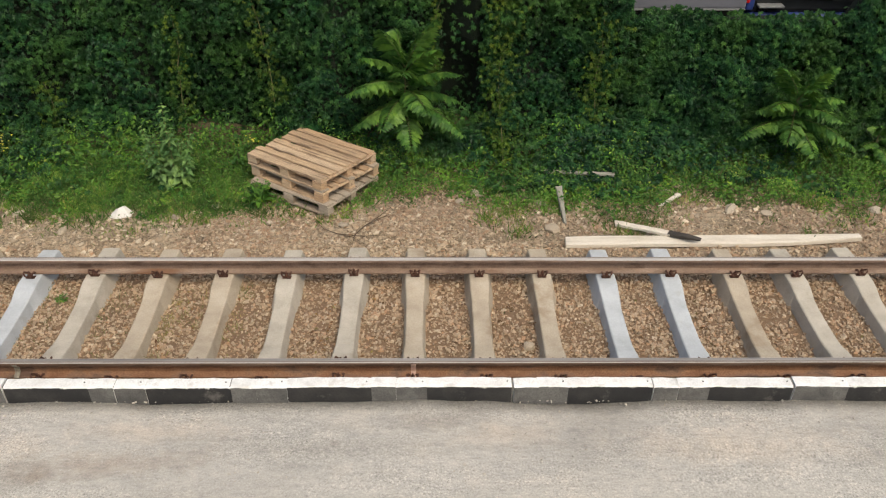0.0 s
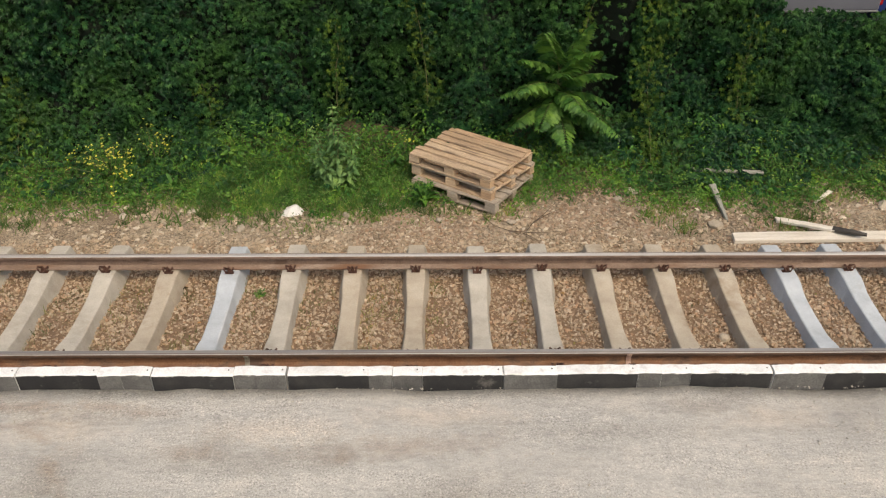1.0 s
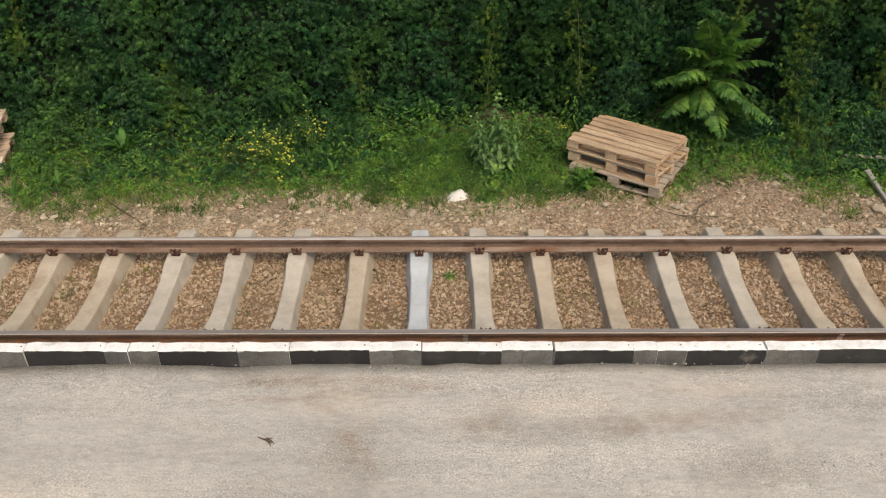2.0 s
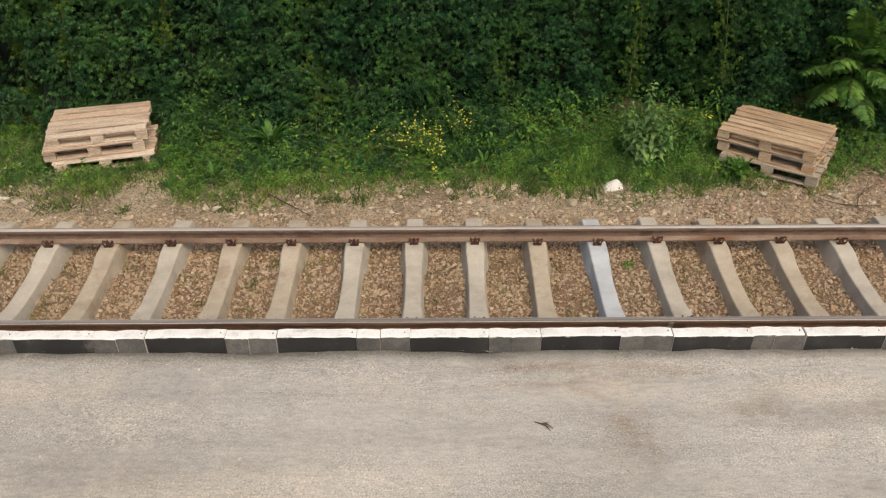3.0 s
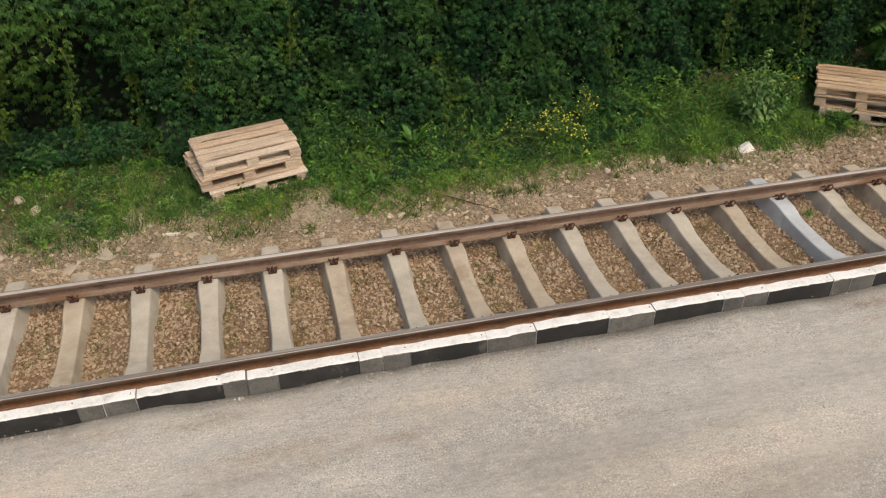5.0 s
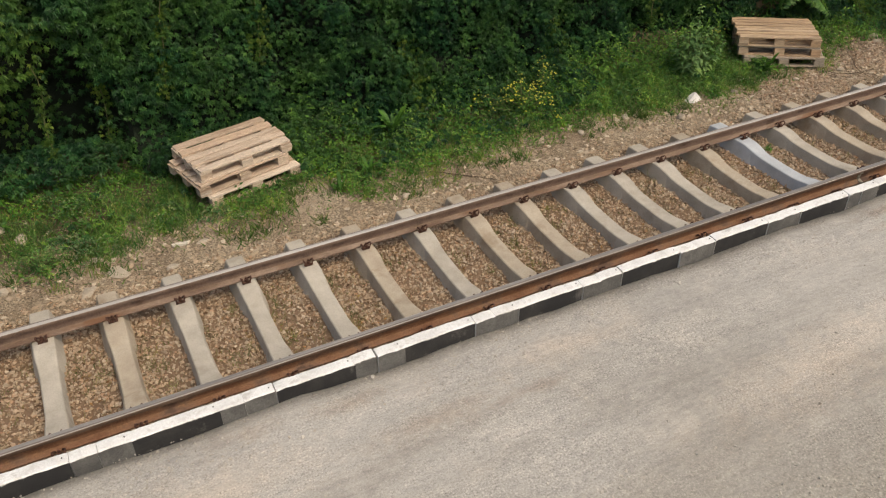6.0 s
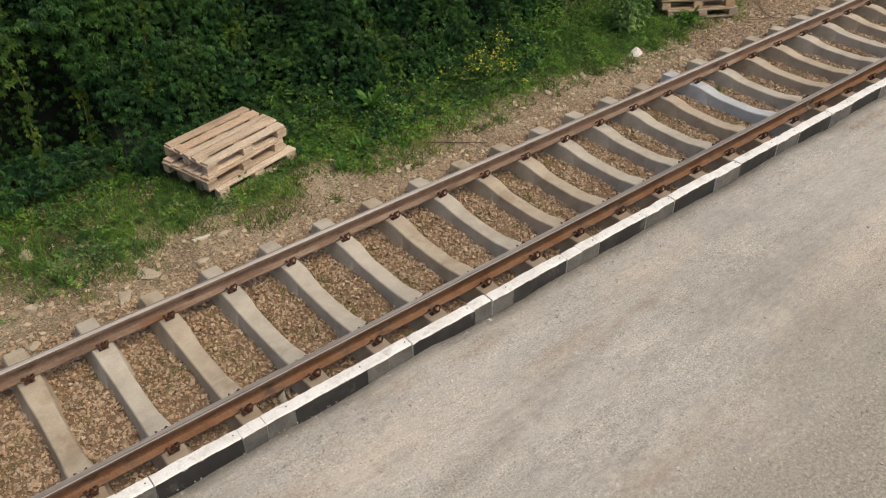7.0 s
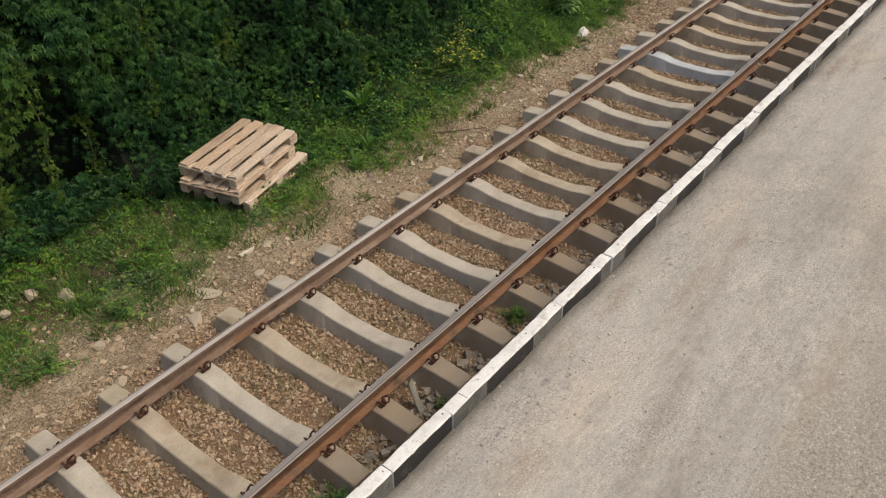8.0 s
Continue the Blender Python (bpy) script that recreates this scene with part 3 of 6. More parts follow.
# leaf shapes: x across, y to the tip
def leaflet(length, width, turn=0.0, fold=0.25, droop=0.2):
    c, s = math.cos(turn), math.sin(turn)
    p = np.array([(0, 0, 0), (-width, 0.45 * length, fold * width), (0, 0.5 * length, 0), (width, 0.45 * length, fold * width), (0, length, -droop * length)])
    return np.stack([p[:, 0] * c + p[:, 1] * s, -p[:, 0] * s + p[:, 1] * c, p[:, 2]], 1)


SINGLE = leaflet(1.0, 0.25)
SINGLE_FACES = [np.array([(0, 2, 1), (0, 3, 2), (1, 2, 4), (2, 3, 4)])]
_hand, _hand_faces = [np.zeros((1, 3))], []
for _k, (_turn, _len) in enumerate(((-1.45, 0.62), (-0.72, 0.86), (0.0, 1.0), (0.72, 0.86), (1.45, 0.62))):
    _l = leaflet(_len, 0.215 * _len, _turn, 0.40, 0.34)[[1, 4, 3]]
    _o = 1 + 3 * _k
    _hand.append(_l)
    _hand_faces += [(0, _o + 1, _o), (0, _o + 2, _o + 1)]
_broad = [np.zeros((1, 3))]
for _turn, _len in ((-1.40, 0.64), (-0.70, 0.88), (0.0, 1.0), (0.70, 0.88), (1.40, 0.64)):
    _broad.append(leaflet(_len, 0.225 * _len, _turn, 0.40, 0.36)[[1, 4, 3]])
BROAD = np.concatenate(_broad)
PALMATE = np.concatenate(_hand)
PALMATE_FACES = [np.array(_hand_faces)]
_two = leaflet(1.0, 0.25)[[0, 1, 4, 3]]
FOLDED = _two
FOLDED_FACES = [np.array([(0, 2, 1), (0, 3, 2)])]
BLADE = np.array([(-0.5, 0, 0), (0.5, 0, 0), (-0.4, 0.5, 0.06), (0.4, 0.5, 0.06), (0, 1.0, -0.05)])
BLADE_FACES = [np.array([(0, 1, 3), (0, 3, 2), (2, 3, 4)])]

# ---- ground, platform, wall ----
SPACING = 0.65
GAUGE = 1.507
TRACK = range(-26, 27)


def ground_height(x, y):
    """Height of the ground: the ballast bed, the trodden strip, the bank under the creeper."""
    x, y = np.asarray(x, float), np.asarray(y, float)
    z = np.interp(y, [-60, -1.3, -0.9, 0.1, 1.4, 2.1, 2.8, 3.6, 4.4, 5.2], [-0.30, -0.30, -0.28, -0.195, -0.190, -0.165, -0.175, -0.20, -0.13, 0.0])
    return z


def bumpy_height(x, y):
    z = ground_height(x, y)
    near = (y > -1.3) & (y < 5.3)
    w = wave(x * 1.3, y * 1.3, 3.1) * 0.025 + wave(x * 5, y * 5, 8.2) * 0.012
    for px, py, pz, r in ((2.60, 3.585, -0.205, 1.0), (-5.99, 3.737, -0.129, 1.0)):
        f = np.clip(1.6 - np.hypot(x - px, y - py) / r, 0, 1)
        z = z * (1 - f) + pz * f
        w = w * (1 - f)
    return z + np.where(near, w, 0)


gx = np.concatenate(([-600, -200, -60, -30], np.arange(-18, 14.01, 0.10), [20, 40, 80, 250, 600]))
gy = np.concatenate(([-600, -200, -60, -20, -5, -2], np.arange(-1.2, 5.31, 0.10), [8, 20, 80, 250, 600]))
GX, GY = np.meshgrid(gx, gy)
inner = (GX > -18.1) & (GX < 14.1)
GZ = np.where(inner, bumpy_height(GX, GY), ground_height(GX, GY))
nx, ny = len(gx), len(gy)
ii = (np.arange(ny - 1)[:, None] * nx + np.arange(nx - 1)[None]).ravel()
ground = new("ground", mesh_of("ground", np.stack([GX.ravel(), GY.ravel(), GZ.ravel()], 1), [np.stack([ii, ii + 1, ii + nx + 1, ii + nx], 1)], [DIRT], smooth=True))
tagged(ground, "trodden brown dirt and fine gravel beside the track", "ground", kind="structure")

bm = bmesh.new()
px = np.concatenate((np.arange(-60, -14, 0.5), np.arange(-14, 12, 0.12), np.arange(12, 60.1, 0.5)))
py = np.concatenate(([-40, -25, -15], np.arange(-10, -1.6, 0.35), [-1.5, -1.4, -1.3, -1.168]))
grid = [[bm.verts.new((x, y, PLATFORM_TOP + 0.010 * noise.noise((x * 0.7, y * 0.7, 1)) + max(0, (y + 1.6)) / 0.4 * (-0.026 + 0.034 * noise.noise((x * 1.1, 0, 5)) + 0.015 * noise.noise((x * 4.1, 0, 9))))) for x in px] for y in py]
for r0, r1 in zip(grid, grid[1:]):
    for k in range(len(px) - 1):
        bm.faces.new((r0[k], r0[k + 1], r1[k + 1], r1[k]))
rim = grid[0] + [r[-1] for r in grid[1:]] + list(reversed(grid[-1][:-1])) + [r[0] for r in reversed(grid[1:-1])]
low = [bm.verts.new((v.co.x, v.co.y, -0.3)) for v in rim]
for k in range(len(rim)):
    bm.faces.new((rim[k], low[k], low[(k + 1) % len(rim)], rim[(k + 1) % len(rim)]))
bmesh.ops.recalc_face_normals(bm, faces=bm.faces)
for f in bm.faces:
    f.smooth = f.normal.z > 0.7
platform = part("platform", bm, ASPHALT, None)
tagged(platform, "station platform of light dusty worn asphalt", "platform", kind="structure")
bm = box(bmesh.new(), (-60, -1.166, -0.3), (60, -1.086, 0.695), 0.004)
tagged(part("platform_wall", bm, WALL, None), "concrete wall under the platform edge", "wall", kind="structure")
bm = box(bmesh.new(), (-60, 5.22, -0.35), (60, 5.5, 1.02), 0.01)
tagged(part("retaining_wall", bm, WALL, None), "concrete retaining wall hidden behind the creeper", "wall", kind="structure")
bm = box(bmesh.new(), (-60, 5.5, -0.35), (60, 60, 0.75))
tagged(part("upper_ground", bm, DIRT, None), "raised parking ground behind the creeper", "ground", kind="structure")

# ---- track ----
HEAD = [(0.0340, 0.112), (0.0345, 0.137), (0.031, 0.1445), (0.024, 0.1478), (0.010, 0.1490)]
WEB = [(0.010, 0.030), (0.007, 0.050), (0.007, 0.098), (0.010, 0.1125)]
FOOT = [(0.0625, 0.0), (0.0625, 0.010), (0.030, 0.021), (0.009, 0.031)]


def rail(y, label):
    """A rolled rail: broad foot, thin web, head with a worn running face."""
    t = thing("rail", label, "rail", pose(0, y, 0.010), "rails of the track")
    mt = RUST if y < 0.5 else RUST_PALE
    for name, half in (("foot", FOOT), ("web", WEB), ("head", HEAD)):
        prof = half + [(-u, v) for u, v in reversed(half)]
        b = sections(bmesh.new(), [[(x, u, v) for u, v in prof] for x in np.arange(-60, 60.1, 2.0)])
        near = y < 0.5
        # the near head's flanks get its overhang shadow as a darker brown
        ob = part(name, b, RUST_SHADED if name == "head" and near else FOOT_DUST if name == "foot" and not near else mt, t)
        if name == "head":
            for extra in (RAIL_TOP_DARK if near else RAIL_TOP, RAIL_DULL, RAIL_TOP if near else RAIL_EDGE):
                ob.data.materials.append(extra)
            for f in ob.data.polygons:
                u = f.center.y if near else -f.center.y
                # flanks, polished tread, dull shoulders, bright arris towards the track's middle
                f.material_index = 0 if f.normal.z < 0.5 else 1 if -0.012 < u < 0.02 else 3 if u > 0.024 or -0.03 < u < -0.02 else 2


rail(0.0, "rust-brown steel rail with a worn grey top, beside the platform")
rail(GAUGE, "rust-brown steel rail with a worn grey top, beside the dirt strip")


def rail_weld(x0, mat, label):
    """A weld in the platform-side rail: a thin rough collar round web and foot."""
    prof = [(0.070, -0.002), (0.070, 0.014), (0.034, 0.026), (0.017, 0.036), (0.016, 0.092), (0.036, 0.108), (0.038, 0.130)]
    prof = prof + [(-u, v) for u, v in reversed(prof)]
    b = sections(bmesh.new(), [[(d, u * k, v) for u, v in prof] for d, k in ((-0.022, 0.97), (-0.012, 1.0), (0.012, 1.0), (0.022, 0.97))])
    ob = part("rail_weld", b, mat, None)
    ob.matrix_basis = pose(x0, 0, 0.012)
    return tagged(ob, label, "rail weld")


rail_weld(3.92, WELD_PINK, "rail weld daubed with pale pink paint")
rail_weld(0.46, WELD_GREY, "grey rough rail weld collar")


def sleeper_body():
    """Concrete sleeper: broad and high under the rails, waisted and lower in the middle, sloping ends and flanks."""
    mid = GAUGE / 2
    half = ((1.20, -0.034, 0.078, 0.160), (1.18, -0.022, 0.088, 0.170), (0.90, 0.004, 0.094, 0.176), (0.55, 0.004, 0.094, 0.176),
            (0.47, -0.008, 0.092, 0.172), (0.41, -0.022, 0.088, 0.164), (0.34, -0.038, 0.083, 0.136), (0.24, -0.048, 0.081, 0.130))
    rows = []
    for d, top, half_top, half_low in [(-d, *r) for d, *r in half] + [(0.0, -0.052, 0.080, 0.128)] + [(d, *r) for d, *r in reversed(half)]:
        y = mid + d
        c = 0.008
        rows.append([(-half_low, y, -0.30), (-half_top - 0.003, y, top - c), (-half_top + c, y, top), (half_top - c, y, top), (half_top + 0.003, y, top - c), (half_low, y, -0.30)])
    return sections(bmesh.new(), rows)


def clip_parts():
    """One rail fastening on the +y side of a rail at y = 0: two sprung steel loops and the bolt between."""
    loop = bmesh.new()
    for s in (-1, 1):
        tube(loop, [(s * 0.010, 0.088, 0.034), (s * 0.014, 0.118, 0.030), (s * 0.028, 0.134, 0.044), (s * 0.046, 0.122, 0.074), (s * 0.050, 0.096, 0.078), (s * 0.042, 0.066, 0.050), (s * 0.028, 0.052, 0.032)], 0.0085, 6)
    box(loop, (-0.045, 0.068, 0.003), (0.045, 0.112, 0.014), 0.003)
    bolt = bmesh.new()
    bmesh.ops.create_cone(bolt, cap_ends=True, segments=6, radius1=0.021, radius2=0.019, depth=0.022, matrix=Matrix.Translation((0, 0.098, 0.050)))
    bmesh.ops.create_cone(bolt, cap_ends=True, segments=8, radius1=0.011, radius2=0.010, depth=0.070, matrix=Matrix.Translation((0, 0.098, 0.050)))
    return loop, bolt


body_me = {}
_bm = sleeper_body()
for key, mt in (("grey", CONCRETE), ("warm", CONCRETE_WARM), ("blue", CONCRETE_BLUE)):
    body_me[key] = bpy.data.meshes.new("sleeper_body")
    _bm.to_mesh(body_me[key])
    body_me[key].materials.append(mt)
_bm.free()
loop_bm, bolt_bm = clip_parts()
clip_me, bolt_me = bpy.data.meshes.new("rail_clip"), bpy.data.meshes.new("bolt")
loop_bm.to_mesh(clip_me), bolt_bm.to_mesh(bolt_me)
loop_bm.free(), bolt_bm.free()
clip_me.materials.append(CLIP_STEEL), bolt_me.materials.append(CLIP_STEEL)

TINTS = {0: "blue", 1: "grey", 9: "blue", 10: "blue", 2: "warm", 3: "warm", 6: "warm", 7: "warm", 11: "warm", -1: "warm", -4: "grey", -6: "warm", -12: "warm"}
WORDS = {"grey": "pale grey weathered concrete sleeper under the rails", "warm": "brownish weathered concrete sleeper under the rails",
         "blue": "bluish-grey concrete sleeper under the rails"}
for i in TRACK:
    tint = TINTS.get(i, "warm" if random.random() < 0.3 else "grey")
    s = thing("sleeper", WORDS[tint], "railway sleeper", pose(SPACING * i + 0.010 + random.uniform(-0.010, 0.010), random.uniform(-0.02, 0.02), random.uniform(-0.004, 0.0), 0, 0, random.uniform(-0.5, 0.5)), "sleepers of the track")
    piece("body", body_me[tint], s)
    for y0, turn in ((0, 0), (0, 180), (GAUGE, 0), (GAUGE, 180)):
        c = piece("rail_clip", clip_me, s, pose(0, y0, 0, 0, 0, turn), "rusty sprung steel rail clip")
        piece("bolt", bolt_me, c)

# ---- loose stone of the bed and the strip ----
n = 152000
x, y = rng.uniform(-11.4, 9.8, n), rng.uniform(-1.05, 2.25, n)
keep = (np.abs((x / SPACING + 0.5) % 1 - 0.5) * SPACING > 0.085) | (y > 2.0)
keep &= rng.random(n) < np.interp(y, [-1.05, 1.6, 1.9, 2.25], [1, 1, 0.7, 0.15]) * np.clip(0.9 + 0.9 * wave(x * 1.6, y * 1.6, 2.9), 0.55, 1)
x, y = x[keep], y[keep]
z = bumpy_height(x, y) + rng.uniform(-0.002, 0.020, len(x))
V, F = gather(stones(np.stack([x, y, z], 1), 0.016, 0.058, 0.75, OCTA_SHAPES, OCTA_FACES))
tagged(new("ballast", mesh_of("ballast", V, F, [BALLAST])), "brown and beige crushed stone between the sleepers", "ballast", kind="stuff")
n = 8500
x, y = rng.uniform(-12, 10, n), rng.uniform(-1.06, -0.13, n)
keep = np.abs((x / SPACING + 0.5) % 1 - 0.5) * SPACING > 0.13
x, y = x[keep], y[keep]
V, F = gather(stones(np.stack([x, y, bumpy_height(x, y) + 0.026], 1), 0.040, 0.13))
tagged(new("coarse_ballast", mesh_of("coarse_ballast", V, F, [BALLAST_GREY])), "coarse grey stones along the foot of the platform wall", "ballast", kind="stuff")
n = 43000
x, y = rng.uniform(-13.5, 11.5, n), 2.0 + 1.9 * rng.random(n) ** 1.5
bare = np.clip(wave(x * 0.35, y * 0.9, 4.4) * 1.4 + 0.75, 0.15, 1) * np.interp(x, [-4.0, -1.0, 2.5, 3.5], [0.42, 0.65, 0.85, 1.0])
keep = rng.random(n) < bare
x, y = x[keep], y[keep]
chips = stones(np.stack([x, y, bumpy_height(x, y) + 0.001], 1), 0.012, 0.082, 0.38)
n = 26000
x, y = rng.uniform(1.2, 10.8, n), 1.95 + 1.7 * rng.random(n) ** 1.2
keep = rng.random(n) < np.clip(0.6 + 1.2 * wave(x * 0.8, y * 1.6, 7.4), 0.1, 1)
x, y = x[keep], y[keep]
V, F = gather(stones(np.stack([x, y, bumpy_height(x, y) + 0.006], 1), 0.020, 0.075, 0.5, OCTA_SHAPES, OCTA_FACES))
tagged(new("coarse_strip_gravel", mesh_of("coarse_strip_gravel", V, F, [BROWN_GRAVEL])), "coarser reddish-brown gravel on the strip beside the boards", "gravel", kind="stuff")
V, F = gather(chips)
tagged(new("strip_gravel", mesh_of("strip_gravel", V, F, [STRIP_STONE])), "scattered brown gravel on the trodden dirt strip", "gravel", kind="stuff")
n = 22000
x, y = rng.uniform(-13, 10, n), -1.19 - 4.2 * rng.random(n) ** 1.3
keep = rng.random(n) < np.clip(0.1 + 2.2 * wave(x * 0.7, y * 1.3, 3.7) + np.where(x < -5, 0.2, 0) + np.interp(y, [-1.5, -1.25], [0, 0.4]), 0.02, 1)
x, y = x[keep], y[keep]
n = len(x)
V, F = gather(stones(np.stack([x, y, np.full(n, PLATFORM_TOP + 0.004)], 1), 0.004, 0.019, 0.6))
tagged(new("platform_grit", mesh_of("platform_grit", V, F, [GRIT])), "fine loose grit on the platform", "grit", kind="stuff")

n = 10000
x, y = rng.uniform(-10, 9.5, n), -1.185 - 0.5 * rng.random(n) ** 1.4
keep = rng.random(n) < np.clip(np.interp(x, [-9, -8.3, -5.0, -3.5], [0.6, 1, 1, 0.04]) * (0.7 + 1.4 * wave(x * 1.3, y * 2.5, 1.3)), 0.02, 1)
x, y = x[keep], y[keep]
z = np.array([PLATFORM_TOP + 0.010 * noise.noise((u * 0.7, v * 0.7, 1)) + max(0, (v + 1.6)) / 0.4 * (-0.026 + 0.034 * noise.noise((u * 1.1, 0, 5)) + 0.015 * noise.noise((u * 4.1, 0, 9))) for u, v in zip(x, y)])
V, F = gather(stones(np.stack([x, y, z + 0.001], 1), 0.005, 0.022, 0.45))
tagged(new("kerb_gravel", mesh_of("kerb_gravel", V, F, [GRIT])), "fine loose gravel lying along the foot of the kerb", "gravel", kind="stuff")
n = 30000
x, y = rng.uniform(-10.5, -1.5, n), rng.uniform(-6.0, -1.22, n)
verge = np.interp(y, [-1.75, -1.42, -1.40], [0, 0.7, 0]) * np.interp(x, [-8.8, -8.2, -6.0, -4.5], [0.3, 1, 1, 0])
yard = np.interp(y, [-6, -3.15, -2.85, -2.6], [1, 1, 0.25, 0.0]) * np.interp(x, [-4, -2], [1, 0.2])
keep = rng.random(n) < np.clip(0.03 + (verge + yard) * (0.3 + 1.5 * wave(x * 0.6, y * 2.0, 6.1)), 0.01, 1)
x, y = x[keep], y[keep]
z = np.array([PLATFORM_TOP + 0.010 * noise.noise((u * 0.7, v * 0.7, 1)) for u, v in zip(x, y)])
V, F = gather(stones(np.stack([x, y, z + 0.001], 1), 0.006, 0.034, 0.30))
tagged(new("platform_pebbles", mesh_of("platform_pebbles", V, F, [GRIT])), "loose pale pebbles on the worn part of the platform", "pebbles", kind="stuff")

n = 9000
x, y = rng.uniform(-10.5, 9.5, n), np.where(rng.random(n) < 0.45, rng.uniform(-1.05, -0.1, n), rng.uniform(0.1, 1.4, n))
keep = (np.abs((x / SPACING + 0.5) % 1 - 0.5) * SPACING > 0.13) & (rng.random(n) < np.clip(np.where(y < 0, 0.5, np.interp(y, [0.2, 1.0, 1.35], [0.10, 0.16, 0.45])) * np.interp(x, [-5, -3], [1.3, 0.6]) + 0.9 * wave(x * 1.1, y * 1.1, 8.8), 0.02, 1))
x, y = x[keep], y[keep]
n = len(x)
normal = unit(np.stack([rng.normal(0, 0.5, n), rng.normal(0, 0.5, n), np.ones(n)], 1))
V, F = gather([scatter(FOLDED, FOLDED_FACES, np.stack([x, y, bumpy_height(x, y) + rng.uniform(0.02, 0.045, n)], 1), rng.normal(0, 1, (n, 3)) * (1, 1, 0.25), normal, rng.uniform(0.02, 0.06, n))])
tagged(new("leaf_litter", mesh_of("leaf_litter", V, F, [DRY_LEAF])), "dry brown leaf litter among the ballast stones", "leaf litter", kind="stuff")

# ---- creeper over the wall ----
FACE_X = [-18, -12, -9.5, -8.6, -7.8, -7.2, -6.6, -5.6, -4.7, -3.6, -2.4, -1.4, -0.4, 0.4, 1.5, 2.5, 3.2, 4.2, 4.9, 5.6, 7.0, 9.0, 10.5, 14]
FACE_Y = [4.2, 4.25, 4.1, 4.2, 4.75, 4.55, 4.40, 4.78, 4.66, 4.47, 4.40, 4.55, 4.85, 4.9, 4.6, 4.35, 4.95, 5.0, 4.45, 4.75, 4.8, 4.75, 4.5, 4.5]


def hedge_top(x):
    return np.interp(x, [5.6, 6.2, 6.6, 9.4, 9.9], [3.3, 2.5, 1.45, 1.48, 2.6]) + 0.07 * wave(x * 3.1, x * 0.7, 4.9)


def hedge_face(x, z):
    base = np.interp(x, FACE_X, FACE_Y)
    lean = np.interp(z, [-0.3, 0.2, 0.9, 1.6, 2.6], [-0.42, -0.18, 0.0, 0.05, 0.15])
    under = np.where(x < -6, np.interp(z, [-0.3, 0.75, 1.1, 1.45, 1.9, 2.6], [0.95, 0.85, 0.25, -0.28, -0.36, -0.10]), np.interp(z, [-0.3, 0.35, 0.8, 1.2, 2.6], [0.55, 0.50, 0.12, -0.12, -0.02]))
    hollow = np.interp(x, [-18, -7.4, -7.0, 0.3, 0.9, 2.0, 2.6, 3.9, 4.3, 4.65, 4.85], [1, 1, 0, 0, 0.55, 0.55, 0.1, 0.3, 1, 1, 0])
    lean = lean * (1 - hollow) + under * hollow
    return np.minimum(base + lean + 0.26 * wave(x * 0.9, z * 0.7, 2.2) + 0.15 * wave(x * 2.6, z * 1.8, 6.6) + 0.13 * wave(x * 4.2, z * 0.8, 1.1), 5.12)


HOLLOW = (4.42, 0.26)
# added backing sheet just behind the leaves, coloured as deep shade
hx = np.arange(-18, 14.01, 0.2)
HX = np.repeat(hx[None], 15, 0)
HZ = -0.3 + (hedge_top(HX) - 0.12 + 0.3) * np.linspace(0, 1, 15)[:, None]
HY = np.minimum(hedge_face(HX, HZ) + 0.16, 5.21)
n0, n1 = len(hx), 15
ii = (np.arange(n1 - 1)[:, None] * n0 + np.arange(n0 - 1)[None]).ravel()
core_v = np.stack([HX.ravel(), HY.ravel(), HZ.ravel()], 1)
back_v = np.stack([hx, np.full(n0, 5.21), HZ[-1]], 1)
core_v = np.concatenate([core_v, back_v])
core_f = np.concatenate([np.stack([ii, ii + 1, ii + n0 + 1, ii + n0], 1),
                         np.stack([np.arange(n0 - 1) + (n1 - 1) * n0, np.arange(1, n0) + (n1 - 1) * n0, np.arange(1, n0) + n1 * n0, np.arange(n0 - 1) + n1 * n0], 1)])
tufts = 1480
tx, tu = rng.uniform(-13.8, 11.8, tufts), rng.random(tufts)
tz = 0.0 + (hedge_top(tx) + 0.02) * tu
tr = rng.uniform(0.12, 0.34, tufts)
ty = hedge_face(tx, tz) + tr * 0.25
per = 35
c = np.repeat(np.stack([tx, ty, tz], 1), per, 0)
r3 = np.repeat(tr, per)[:, None]
d = unit(np.stack([rng.normal(0, 0.8, len(c)), -0.75 + rng.normal(0, 0.5, len(c)), 0.45 + rng.normal(0, 0.6, len(c))], 1))
tuft_p = c + d * r3 * (1.0, 0.85, 0.8) * rng.uniform(0.8, 1.05, (len(c), 1)) - (0, 0, 1) * r3 * 0.5 * rng.random((len(c), 1)) * (d[:, 2:3] < 0.3)
tuft_n = unit(d * (0.7, 1, 1) + rng.normal(0, 0.28, d.shape) + (0, -0.1, 0.35))
tuft_t = np.stack([d[:, 0] * 0.7 + rng.normal(0, 0.75, len(c)), d[:, 1] * 0.5, -0.75 + rng.normal(0, 0.4, len(c))], 1)
n = 47000
x = rng.uniform(-13.8, 11.8, n)
u = rng.random(n)
z = -0.28 + (hedge_top(x) + 0.34) * u
y = hedge_face(x, z) + 0.13 * rng.random(n) ** 1.2 + 0.03 + rng.normal(0, 0.03, n)
normal = unit(np.stack([rng.normal(0, 0.32, n), -0.75 + rng.normal(0, 0.25, n), 0.55 + rng.normal(0, 0.3, n)], 1))
tip = np.stack([rng.normal(0, 0.75, n), -0.35 + rng.normal(0, 0.2, n), -0.8 + rng.normal(0, 0.4, n)], 1)
keep = tuft_p[:, 2] < hedge_top(tuft_p[:, 0]) + 0.05
